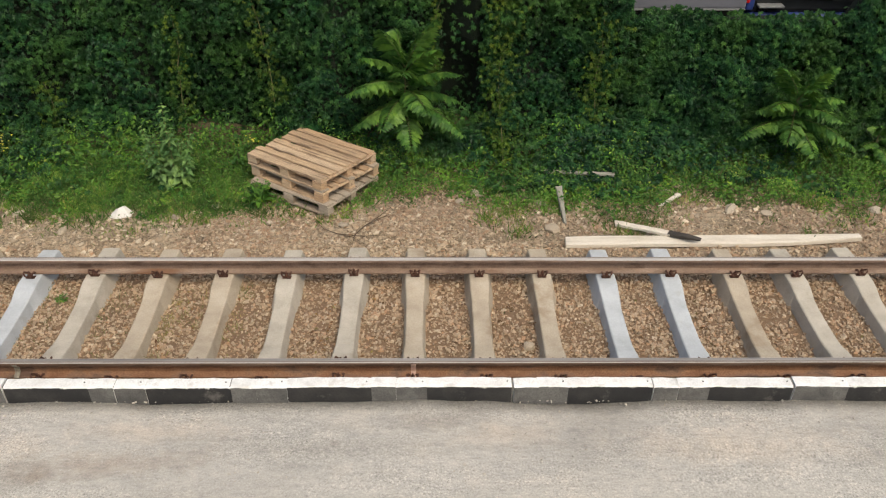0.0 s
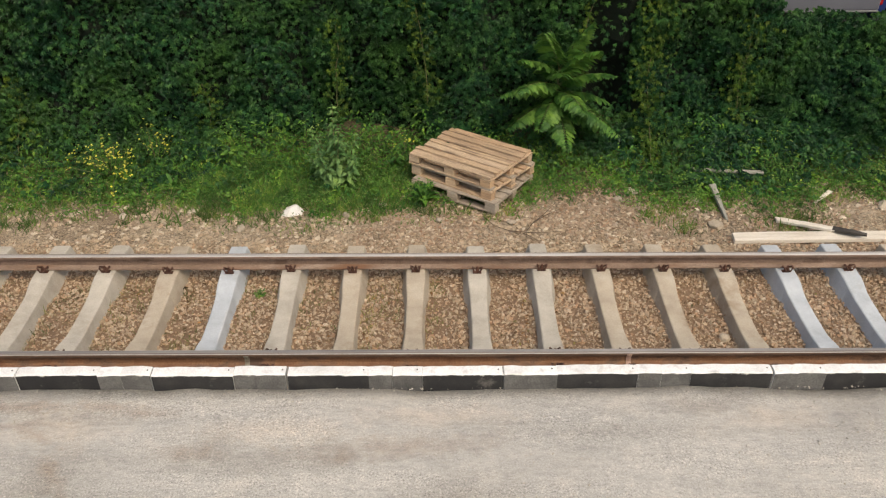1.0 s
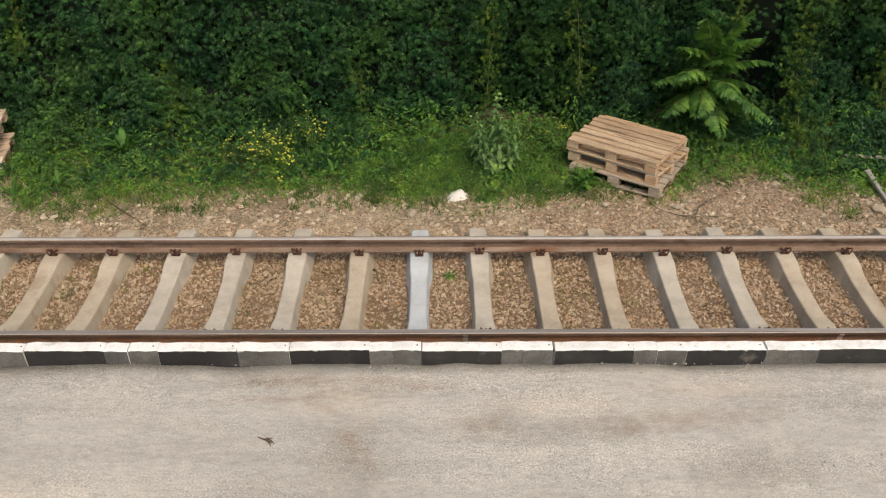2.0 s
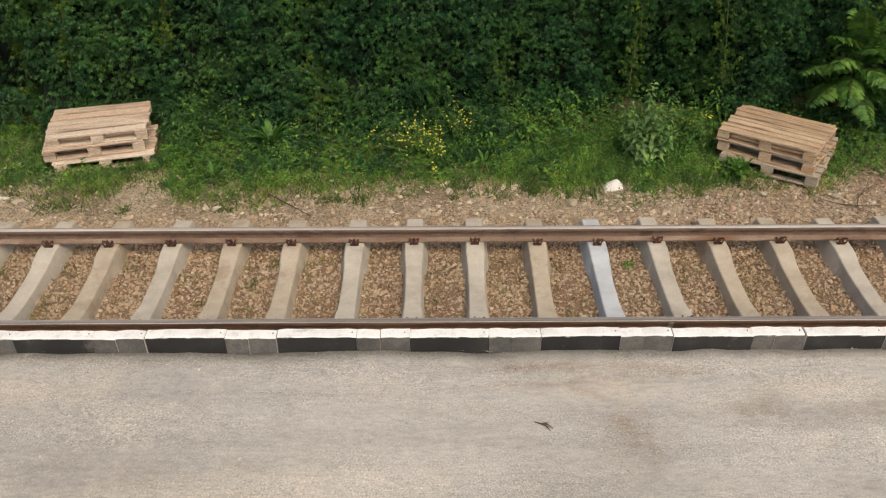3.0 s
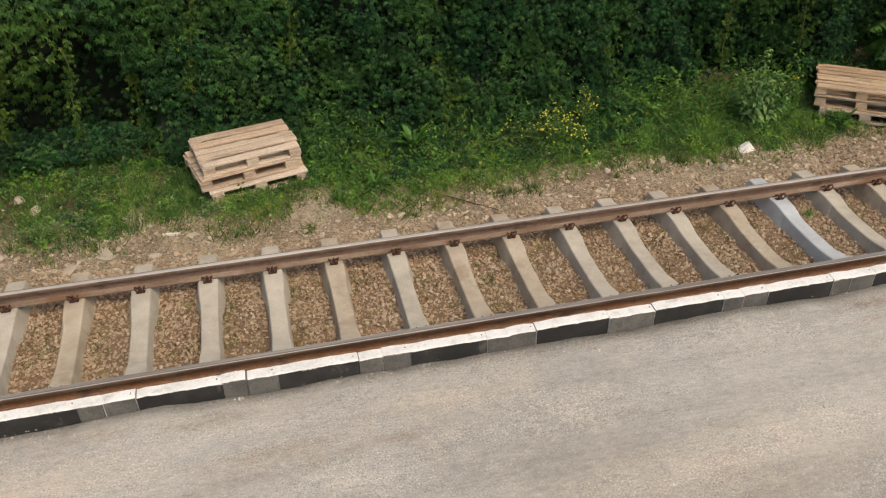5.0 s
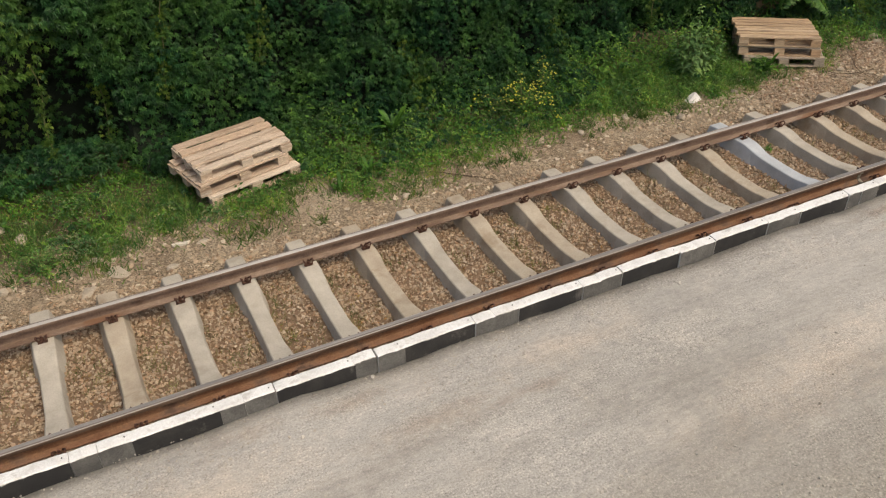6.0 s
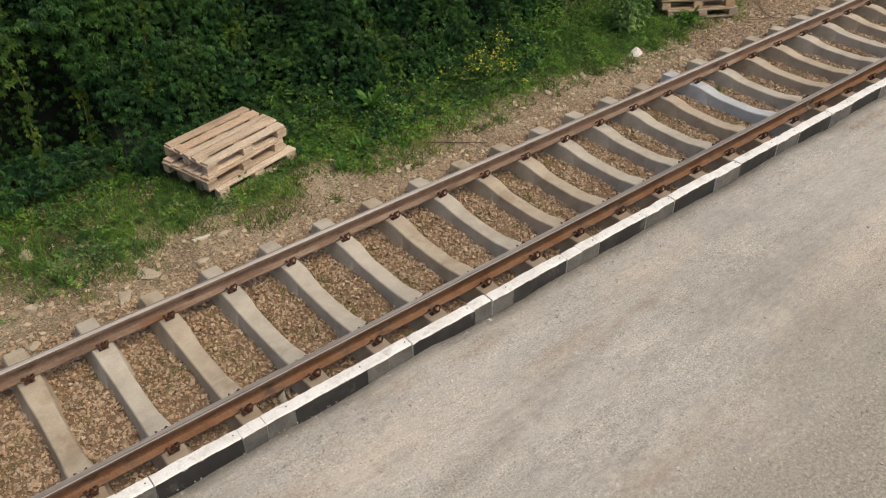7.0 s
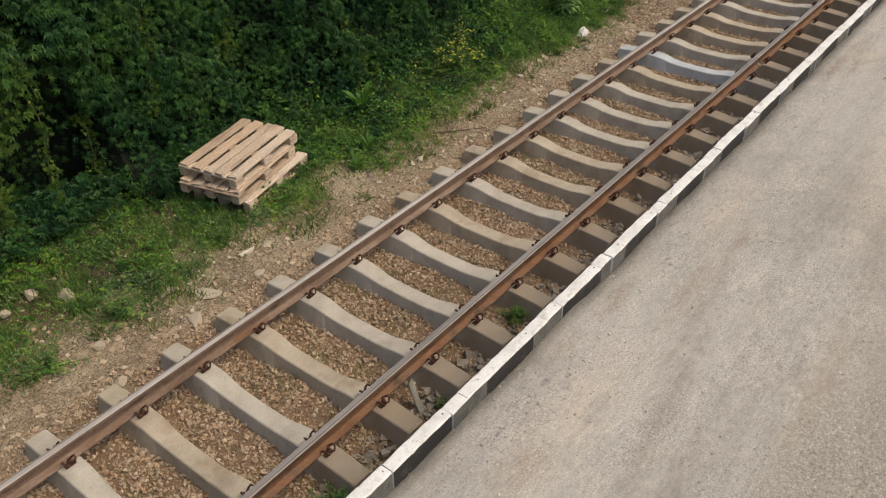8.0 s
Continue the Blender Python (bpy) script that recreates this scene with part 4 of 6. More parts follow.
tuft_p, tuft_t, tuft_n = tuft_p[keep], tuft_t[keep], tuft_n[keep]
wall_p = np.concatenate([np.stack([x, y, z], 1), tuft_p])
wall_t, wall_n = np.concatenate([tip, tuft_t]), np.concatenate([normal, tuft_n])
small = np.interp(wall_p[:, 0], [-7.5, -5.5], [0.95, 0.84])
wall_s = np.concatenate([rng.uniform(0.05, 0.088, n), rng.uniform(0.052, 0.094, len(tuft_p))]) * small
wall_n = unit(wall_n + (0, 0, 1) * np.interp(wall_p[:, 0], [-6.8, -6.2, -3.5, -1.0], [0.5, 0.7, 0.4, 0.0])[:, None])
# leaves thinned so the near-black sheet shows as hollow shade
open_ = (wall_p[:, 0] < -6.9) & (wall_p[:, 2] < np.interp(wall_p[:, 0], [-12, -9.2, -8.6, -8.3, -7.5, -7.05], [1.1, 1.2, 1.3, 1.75, 1.65, 0.5]) + 0.25 * wave(wall_p[:, 0] * 1.7, wall_p[:, 0] * 0.4, 1.9))
open_ |= (np.abs(wall_p[:, 0] - HOLLOW[0]) < HOLLOW[1]) & (wall_p[:, 2] < 1.9) & (wall_p[:, 2] > 0.1)
lit = ~open_ | (rng.random(len(wall_p)) < np.where(wall_p[:, 0] < 0, 0.22, 0.10))
wall_p, wall_t, wall_n, wall_s = wall_p[lit], wall_t[lit], wall_n[lit], wall_s[lit]
olive = wall_p[:, 0] < -7.8 + 0.5 * wave(wall_p[:, 2] * 1.5, wall_p[:, 2] * 0.3, 7.7)
leaf_v, leaf_f = gather([scatter(PALMATE, PALMATE_FACES, wall_p[~olive], wall_t[~olive], wall_n[~olive], wall_s[~olive])])
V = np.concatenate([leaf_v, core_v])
creeper = new("creeper", mesh_of("creeper", V, [leaf_f[0], core_f + len(leaf_v)], [IVY_LEAF, IVY_SHADE], np.concatenate([np.zeros(len(leaf_f[0])), np.ones(len(core_f))])))
tagged(creeper, "dense dark green creeper covering the retaining wall", "creeper", kind="stuff")
V, F = gather([scatter(BROAD, PALMATE_FACES, wall_p[olive], wall_t[olive], wall_n[olive], wall_s[olive] * 1.02)])
tagged(new("broad_leaved_creeper", mesh_of("broad_leaved_creeper", V, F, [IVY_OLIVE])), "overhanging olive-green creeper with broader leaves", "creeper", kind="stuff")


def hanging_vine(points, n, spread, label, mat=None):
    """A hanging strand: a thin stem with leaves all along it."""
    p = np.array(points, float)
    t = thing("hanging_vine", label, "vine", pose(*p[0]), "hanging vines")
    tb = tube(bmesh.new(), [Vector(q - p[0]) for q in p], 0.006, 5)
    part("stem", tb, STEM, t)
    s = rng.random(n) * (len(p) - 1)
    k = np.minimum(s.astype(int), len(p) - 2)
    q = p[k] + (p[k + 1] - p[k]) * (s - k)[:, None] - p[0] + rng.normal(0, spread, (n, 3)) * (1, 0.6, 0.6)
    nm = unit(np.stack([rng.normal(0, 0.5, n), -0.7 + rng.normal(0, 0.3, n), 0.6 + rng.normal(0, 0.3, n)], 1))
    tp = np.stack([rng.normal(0, 0.5, n), -0.3 + rng.normal(0, 0.2, n), -np.ones(n)], 1)
    v, f = gather([scatter(PALMATE, PALMATE_FACES, q, tp, nm, rng.uniform(0.035, 0.065, n))])
    tagged(piece("foliage", mesh_of("foliage", v, f, [mat or VINE_LEAF]), t), kind="stuff")


for x0, ztop, zlow, n_, sp in ((4.98, 1.9, -0.24, 700, 0.11), (-7.9, 1.5, 0.35, 90, 0.035), (-7.25, 1.0, -0.05, 110, 0.06), (-6.35, 1.9, 0.75, 160, 0.06),
                               (1.9, 2.0, 0.5, 200, 0.09), (4.2, 1.75, 0.7, 70, 0.05), (-9.2, 1.9, 0.5, 170, 0.07), (-3.3, 0.9, -0.1, 220, 0.12), (-0.9, 0.7, -0.1, 150, 0.10), (-8.6, 1.7, 0.6, 200, 0.07), (0.9, 1.6, 0.3, 160, 0.08), (-5.3, 1.9, 0.9, 160, 0.07), (6.2, 1.6, 0.2, 260, 0.11), (-10.2, 1.8, 0.3, 200, 0.08)):
    zs = np.linspace(ztop, zlow, 7)
    xs = x0 + np.cumsum(np.concatenate(([0], rng.normal(0, 0.03, 6))))
    ys = np.minimum(hedge_face(xs, zs), float(hedge_face(np.array([x0]), np.array([ztop]))[0])) - 0.05 - np.linspace(0, 0.08, 7)
    hanging_vine(np.stack([xs, ys, zs], 1), n_, sp, "hanging strand of light green creeper leaves")

# ---- weeds and grass ----


def green_cover(x, y):
    """How thickly the strip is overgrown, 0 to 1; a trodden band runs past the pale pallets."""
    edge = np.interp(x, [-18, -9.5, -8.2, -7.5, -6.8, -6.1, -5.5, -5.2, -4.2, -2.7, -2.1, -0.2, 1.7, 2.6, 3.3, 4.0, 5, 6.2, 7.6, 8.9, 14],
                     [2.75, 2.77, 2.55, 2.5, 2.65, 2.66, 2.74, 2.65, 2.6, 2.58, 2.72, 2.7, 2.7, 2.75, 3.05, 3.2, 2.95, 2.85, 2.95, 2.8, 2.8])
    c = (y - edge) / 0.38 + 0.05 + np.interp(x, [3.6, 4.6], [0, 0.3]) + 1.0 * wave(x * 1.5, y * 1.8, 9.3) + 0.6 * wave(x * 4.5, y * 4.5, 2.3)
    path_y = np.interp(x, [-9.2, -8.2, -6.9], [3.62, 3.50, 3.62])
    c = c * np.where(x < -6.5, np.clip(0.8 + 1.5 * wave(x * 2.1, y * 2.6, 5.2), 0.12, 1), 1)
    c = np.where((x < -7.1) & (y > 4.45), 0.15, c)
    c = np.clip(c, 0, 1) * (1 - 0.9 * np.exp(-((y - path_y) / 0.21) ** 2) * np.interp(x, [-9.6, -8.9, -7.0, -6.6], [0, 1, 1, 0]))
    return c * (1 - 0.8 * np.exp(-((x + 5.05) / 0.22) ** 2 - ((y - 2.95) / 0.22) ** 2))


PALLET_STACKS = ((2.60, 3.585, -35.5), (-5.99, 3.737, 12.6))


def off_pallets(x, y):
    ok = np.ones(np.shape(x), bool)
    for px_, py_, turn in PALLET_STACKS:
        c_, s_ = math.cos(radians(turn)), math.sin(radians(turn))
        u, v = (x - px_) * c_ + (y - py_) * s_, -(x - px_) * s_ + (y - py_) * c_
        ok &= (np.abs(u) > 0.70) | (np.abs(v) > 0.52)
    return ok


n = 62000
x, y = rng.uniform(-17, 13, n), 2.2 + 2.4 * rng.random(n)
keep = rng.random(n) < green_cover(x, y) * np.interp(y, [2.2, 3.3, 3.9, 4.6], [0.9, 0.95, 0.5, 0.2])
x, y = x[keep], y[keep]
n = len(x)
z = bumpy_height(x, y) - 0.005
up = np.stack([rng.normal(0, 0.8, n), rng.normal(-0.1, 0.8, n), np.ones(n)], 1)
normal = unit(np.cross(up, np.stack([np.ones(n), rng.normal(0, 0.6, n), rng.normal(0, 0.3, n)], 1)))
h = rng.uniform(0.05, 0.15, n) * (0.8 + 0.5 * wave(x * 0.9, y * 0.9, 1.7))
V, F = gather([scatter(BLADE, BLADE_FACES, np.stack([x, y, z], 1), up, normal, np.stack([rng.uniform(0.006, 0.012, n), h, h], 1))])
tagged(new("grass", mesh_of("grass", V, F, [GRASS])), "short patchy green grass on the dirt strip", "grass", kind="stuff")

n = 42000
x, y = rng.uniform(-16, 12, n), 2.5 + 2.2 * rng.random(n)
keep = off_pallets(x, y) & (rng.random(n) < np.where(y > 3.5, 1.0, np.interp(x, [-6.6, -6.0], [0.5, 1]))) & (rng.random(n) < green_cover(x, y - 0.12) * np.interp(y, [2.5, 2.9, 3.3, 4.7], [0.25, 0.6, 0.9, 0.9]))
x, y = x[keep], y[keep]
n = len(x)
z = bumpy_height(x, y) + 0.12 * rng.random(n)
normal = unit(np.stack([rng.normal(0, 0.5, n), -0.25 + rng.normal(0, 0.45, n), np.ones(n)], 1))
tip = np.stack([rng.normal(0, 1, n), rng.normal(-0.3, 1, n), rng.normal(-0.1, 0.4, n)], 1)
s = rng.uniform(0.03, 0.08, n)
low_cover = scatter(FOLDED, FOLDED_FACES, np.stack([x, y, z], 1), tip, normal, np.stack([s * rng.uniform(0.7, 1.4, n), s, s], 1))
m = 3600
cx, cy = rng.uniform(-17, 13, m), 2.6 + 2.0 * rng.random(m)
keep = off_pallets(cx, cy) & (rng.random(m) < np.interp(cx, [-6.4, -5.8, -5.4, -5, -1, -0.5, 3.5, 4.5], [0.75, 0.6, 0.5, 0.35, 0.35, 0.8, 0.8, 0.45])) & (rng.random(m) < green_cover(cx, cy - 0.15) * np.interp(cy, [2.6, 3.0, 3.5, 4.6], [0.25, 0.5, 1, 1]))
cx, cy = cx[keep], cy[keep]
m = len(cx)
ch = np.clip(np.interp(cy, [2.6, 3.1, 3.7, 4.4], [0.07, 0.13, 0.34, 0.62]) * rng.uniform(0.45, 1.35, m), 0.05, 0.8) * np.where(cx > 3.0, 0.7, np.where(cx < -6.6, 0.42, 1.0))
cr = np.clip(ch * rng.uniform(0.45, 0.9, m), 0.06, 0.22)
per = 30
kind_leaf = np.repeat(0.03 + 0.06 * rng.random(m) ** 2.0, per)
kind_wide = np.repeat(np.where(cx < -6, rng.uniform(0.3, 0.9, m), rng.uniform(0.45, 1.4, m)), per)
c = np.repeat(np.stack([cx, cy, bumpy_height(cx, cy)], 1), per, 0)
d = unit(np.stack([rng.normal(0, 0.8, m * per), rng.normal(-0.2, 0.8, m * per), np.abs(rng.normal(0.35, 0.6, m * per))], 1))
q = c + d * np.stack([np.repeat(cr, per), np.repeat(cr, per), np.repeat(ch, per)], 1) * rng.uniform(0.55, 1.0, (m * per, 1))
normal = unit(d * (0.5, 0.5, 0.5) + (0, -0.15, 0.8) + rng.normal(0, 0.3, d.shape))
tip = d * (1, 1, 0.2) + rng.normal(0, 0.35, d.shape) - (0, 0, 0.35)
sz = kind_leaf * rng.uniform(0.7, 1.2, m * per)
V, F = gather([low_cover, scatter(FOLDED, FOLDED_FACES, q, tip, normal, np.stack([sz * kind_wide, sz, sz], 1))])
tagged(new("weeds", mesh_of("weeds", V, F, [WEED_LEAF])), "clumps of green broad-leaved weeds below the creeper", "weeds", kind="stuff")

m = 1100
cx, cy = rng.uniform(-17, 13, m), 2.35 + 1.9 * rng.random(m) ** 1.3
keep = rng.random(m) < np.clip(green_cover(cx, cy + 0.25) + 0.06, 0, 1)
cx, cy = cx[keep], cy[keep]
m, per = len(cx), 40
ch = np.repeat(rng.uniform(0.06, 0.17, m), per)
c = np.repeat(np.stack([cx, cy, bumpy_height(cx, cy) - 0.005], 1), per, 0) + rng.normal(0, 1, (m * per, 3)) * np.repeat(rng.uniform(0.05, 0.14, m), per)[:, None] * (1, 0.8, 0)
up = np.stack([rng.normal(0, 0.8, m * per), rng.normal(-0.1, 0.8, m * per), np.ones(m * per)], 1)
normal = unit(np.cross(up, np.stack([np.ones(m * per), rng.normal(0, 0.7, m * per), rng.normal(0, 0.3, m * per)], 1)))
h = ch * rng.uniform(0.6, 1.2, m * per)
V, F = gather([scatter(BLADE, BLADE_FACES, c, up, normal, np.stack([rng.uniform(0.006, 0.013, m * per), h, h], 1))])
tagged(new("grass_tufts", mesh_of("grass_tufts", V, F, [GRASS])), "longer tufts of grass on the strip", "grass", kind="stuff")


n = 26000
x, y = rng.uniform(-10.5, 12, n), 3.1 + 1.75 * rng.random(n) ** 0.8
keep = off_pallets(x, y) & (rng.random(n) < np.where((x < -6.7) & (y < 4.25), 0.05, np.interp(x, [-1.2, -0.4, 3.2, 4.2], [1, 0.12, 0.12, 1])) * np.clip(np.where((x < -6.7) & (y > 4.25), 1, green_cover(x, y - 0.45)) * (0.7 + 1.3 * wave(x * 1.1, y * 1.3, 5.5)), 0, 1))
x, y = x[keep], y[keep]
n = len(x)
z = bumpy_height(x, y) + rng.uniform(0.02, 0.16, n) + np.interp(y, [3.6, 4.6], [0, 0.22])
normal = unit(np.stack([rng.normal(0, 0.4, n), -0.35 + rng.normal(0, 0.35, n), np.ones(n)], 1))
tip = np.stack([rng.normal(0, 0.8, n), -0.5 + rng.normal(0, 0.6, n), -0.35 + rng.normal(0, 0.2, n)], 1)
V, F = gather([scatter(PALMATE, PALMATE_FACES, np.stack([x, y, z], 1), tip, normal, rng.uniform(0.05, 0.095, n))])
tagged(new("trailing_creeper", mesh_of("trailing_creeper", V, F, [IVY_LEAF])), "dark green creeper trailing over the ground at the foot of the wall", "creeper", kind="stuff")

m, per = 1350, 70
cx, cy = np.where(rng.random(m) < 0.6, rng.uniform(-11.5, -5.5, m), rng.uniform(-1.0, 3.4, m)), 2.55 + 1.35 * rng.random(m)
keep = off_pallets(cx, cy) & (rng.random(m) < np.clip(green_cover(cx, cy - 0.1) * (0.6 + 1.3 * wave(cx * 1.9, cy * 2.1, 3.3)), 0, 1))
cx, cy = cx[keep], cy[keep]
m = len(cx)
ch = np.repeat((0.06 + 0.17 * rng.random(m) ** 1.5) * np.interp(cy, [2.6, 3.8], [0.7, 1.4]), per)
c = np.repeat(np.stack([cx, cy, bumpy_height(cx, cy) - 0.005], 1), per, 0) + rng.normal(0, 1, (m * per, 3)) * np.repeat(rng.uniform(0.05, 0.12, m), per)[:, None] * (1, 1, 0)
up = np.stack([rng.normal(0, 0.6, m * per), rng.normal(-0.1, 0.6, m * per), np.ones(m * per)], 1)
normal = unit(np.cross(up, np.stack([np.ones(m * per), rng.normal(0, 0.7, m * per), rng.normal(0, 0.3, m * per)], 1)))
h = ch * rng.uniform(0.5, 1.2, m * per)
V, F = gather([scatter(BLADE, BLADE_FACES, c, up, normal, np.stack([rng.uniform(0.004, 0.009, m * per), h, h], 1))])
tagged(new("feathery_grass", mesh_of("feathery_grass", V, F, [GREYISH_LEAF])), "soft bluish-green feathery grass on the strip", "grass", kind="stuff")


# soft low mounds of small leaves
n = 105000
x, y = rng.uniform(-12.5, 11, n), 2.35 + 2.2 * rng.random(n)
cover = green_cover(x, y)
keep = off_pallets(x, y) & (rng.random(n) < cover * np.interp(y, [2.35, 2.7, 3.2, 4.5], [0.8, 1.0, 1.0, 0.75])) & ((x > -6.6) | (wave(x * 2.6, y * 2.9, 4.1) > -0.28))
x, y, cover = x[keep], y[keep], cover[keep]
n = len(x)
lump = np.clip(0.45 + 0.9 * wave(x * 2.6, y * 2.9, 4.1) + 0.35 * wave(x * 7, y * 7, 6.4), 0.06, 1.3) * cover
h = lump * np.where(x < -6.6, np.interp(y, [2.4, 2.9, 3.6, 4.4], [0.12, 0.20, 0.16, 0.16]), np.interp(y, [2.4, 2.9, 3.6, 4.4], [0.10, 0.17, 0.20, 0.34]))
d = rng.random(n) ** 0.6
normal = unit(np.stack([rng.normal(0, 0.38, n), -0.18 + rng.normal(0, 0.38, n), np.ones(n)], 1))
tip = np.stack([rng.normal(0, 1, n), rng.normal(-0.25, 1, n), rng.normal(0.0, 0.3, n)], 1)
size = (0.022 + 0.026 * rng.random(n)) * (0.85 + 0.6 * np.clip(wave(x * 1.3, y * 1.3, 2.7), -0.5, 1))
place = np.stack([x, y, bumpy_height(x, y) + 0.008 + h * d], 1)
size = np.stack([size * rng.uniform(0.7, 1.5, n), size, size], 1)
far = x < -6.4 + 0.6 * wave(x * 0.8, y * 2.2, 1.4)
for name, pick, mat, words in (("ground_cover", ~far, COVER_LEAF, "low lush mounds of small-leaved green weeds on the strip"),
                               ("bluish_ground_cover", far, BLUISH_LEAF, "patchy mounds of bluish-green low weeds on the strip")):
    V, F = gather([scatter(FOLDED, FOLDED_FACES, place[pick], tip[pick], normal[pick], size[pick])])
    tagged(new(name, mesh_of(name, V, F, [mat])), words, "weeds", kind="stuff")



def ailanthus(place, stem_h, lean, reach, count, label, seed):
    """A thin stem with long feathered leaves: narrow leaflets in pairs along an arching spine."""
    r = random.Random(seed)
    t = thing("sapling", label, "sapling", pose(*place))
    top = Vector(lean) + Vector((0, 0, stem_h))
    path_ = [Vector((0, 0, 0)), top * 0.35 + Vector((0.02, 0, 0)), top * 0.7, top]
    part("stem", tube(bmesh.new(), path_, [0.016, 0.013, 0.010, 0.006], 6), STEM, t)
    for i in range(count):
        f = 0.48 + 0.52 * (i + 0.5) / count
        origin = np.array(path_[0].lerp(top, f))
        az = i * 2.4 + r.uniform(-0.3, 0.3)
        climb = max(0.0, (f - 0.55) / 0.45)
        out = np.array([math.cos(az), math.sin(az) * 0.7 - 0.3, 0]) * (1.0 - 0.55 * climb ** 2)
        rise = 0.22 + 1.0 * climb ** 1.5 + r.uniform(-0.1, 0.1)
        length = reach * r.uniform(0.8, 1.1)
        m = 23
        s = np.linspace(0.0, 1.0, m)
        spine = origin + np.outer(s * length, out) + np.outer(length * (rise * s - (0.5 - 0.15 * climb) * s ** 2), (0, 0, 1))
        along = unit(np.gradient(spine, axis=0))
        side = unit(np.cross(along, np.array([0.03, 0.3, 1.0])))
        up_ = unit(np.cross(side, along))
        places, tips, norms, sizes = [], [], [], []
        for sg in (-1, 1):
            for j in range(3, m):
                places.append(spine[j])
                tips.append(side[j] * sg + along[j] * 0.35 - up_[j] * 0.30)
                norms.append(unit(up_[j] + 0.3 * sg * side[j] + 0.12 * rng.normal(0, 1, 3)))
                w = 0.29 * reach * math.sin(math.pi * (0.22 + 0.66 * s[j])) * r.uniform(0.85, 1.1)
                sizes.append((w * 0.95, w, w))
        places.append(spine[-1]), tips.append(along[-1]), norms.append(up_[-1]), sizes.append((0.03, 0.07, 0.07))
        v, fc = scatter(SINGLE, SINGLE_FACES, np.array(places), np.array(tips), np.array(norms), np.array(sizes))
        knots = spine[::6]
        bm_ = tube(bmesh.new(), [Vector(q) for q in knots], [0.005, 0.004, 0.003, 0.002, 0.002][:len(knots)], 4)
        rach = part("frond", bm_, STEM, t)
        tagged(piece("foliage", mesh_of("foliage", v, fc, [FROND]), rach), kind="stuff")
    return t


ailanthus((3.70, 4.36, -0.14), 1.16, (0.04, 0.0, 0), 0.80, 22, "light green tree-of-heaven sapling in front of the creeper", 3)
ailanthus((8.62, 4.15, -0.15), 0.90, (0.0, 0.0, 0), 0.70, 19, "light green tree-of-heaven sapling with long feathered leaves", 5)
ailanthus((9.75, 4.1, -0.15), 0.35, (0.0, 0.0, 0), 0.42, 9, "small tree-of-heaven sapling among the weeds", 8)


def bushy_weed(place, height, width, stems, leaf, mat, label, seed, flowers=0):
    r = np.random.default_rng(seed)
    t = thing("flowering_weed" if flowers else "bushy_weed", label, "weed", pose(*place))
    bm_ = bmesh.new()
    P, T, N, S, tops = [], [], [], [], []
    for i in range(stems):
        ox, oy = r.normal(0, width * 0.5), r.normal(0, width * 0.4)
        top = np.array([ox, oy, height * r.uniform(0.7, 1.0) * (1 - 0.6 * min(1.0, math.hypot(ox, oy) / width))])
        tube(bm_, [Vector((0, 0, 0)), Vector(top * (0.4, 0.4, 0.5)), Vector(top)], [0.006, 0.005, 0.002], 4)
        tops.append(top)
        m = 26
        s = r.random(m) ** 0.8
        q = top * np.stack([s ** 1.2, s ** 1.2, s], 1)
        d = unit(np.stack([r.normal(0, 1, m), r.normal(0, 1, m), r.normal(0.3, 0.3, m)], 1))
        P.append(q + d * 0.02), T.append(d), N.append(unit(np.stack([r.normal(0, 0.4, m), r.normal(-0.2, 0.4, m), np.ones(m)], 1)))
        S.append(leaf * (1.15 - 0.6 * s) * r.uniform(0.7, 1.2, m))
    tagged(part("stalk", bm_, STEM, t), kind="stuff")
    v, f = scatter(SINGLE, SINGLE_FACES, np.concatenate(P), np.concatenate(T), np.concatenate(N), np.concatenate(S))
    tagged(piece("foliage", mesh_of("foliage", v, f, [mat]), t), kind="stuff")
    if flowers:
        tp = np.array(tops)[r.integers(0, stems, flowers)] + r.normal(0, 0.045, (flowers, 3))
        v, f = scatter(PALMATE, PALMATE_FACES, tp, unit(r.normal(0, 1, (flowers, 3))), unit(np.stack([r.normal(0, 0.4, flowers), r.normal(-0.3, 0.4, flowers), np.ones(flowers)], 1)), np.full(flowers, 0.026))
        tagged(piece("bloom", mesh_of("bloom", v, f, [PETAL]), t, None, "small bright yellow blossoms"), kind="stuff")
    return t


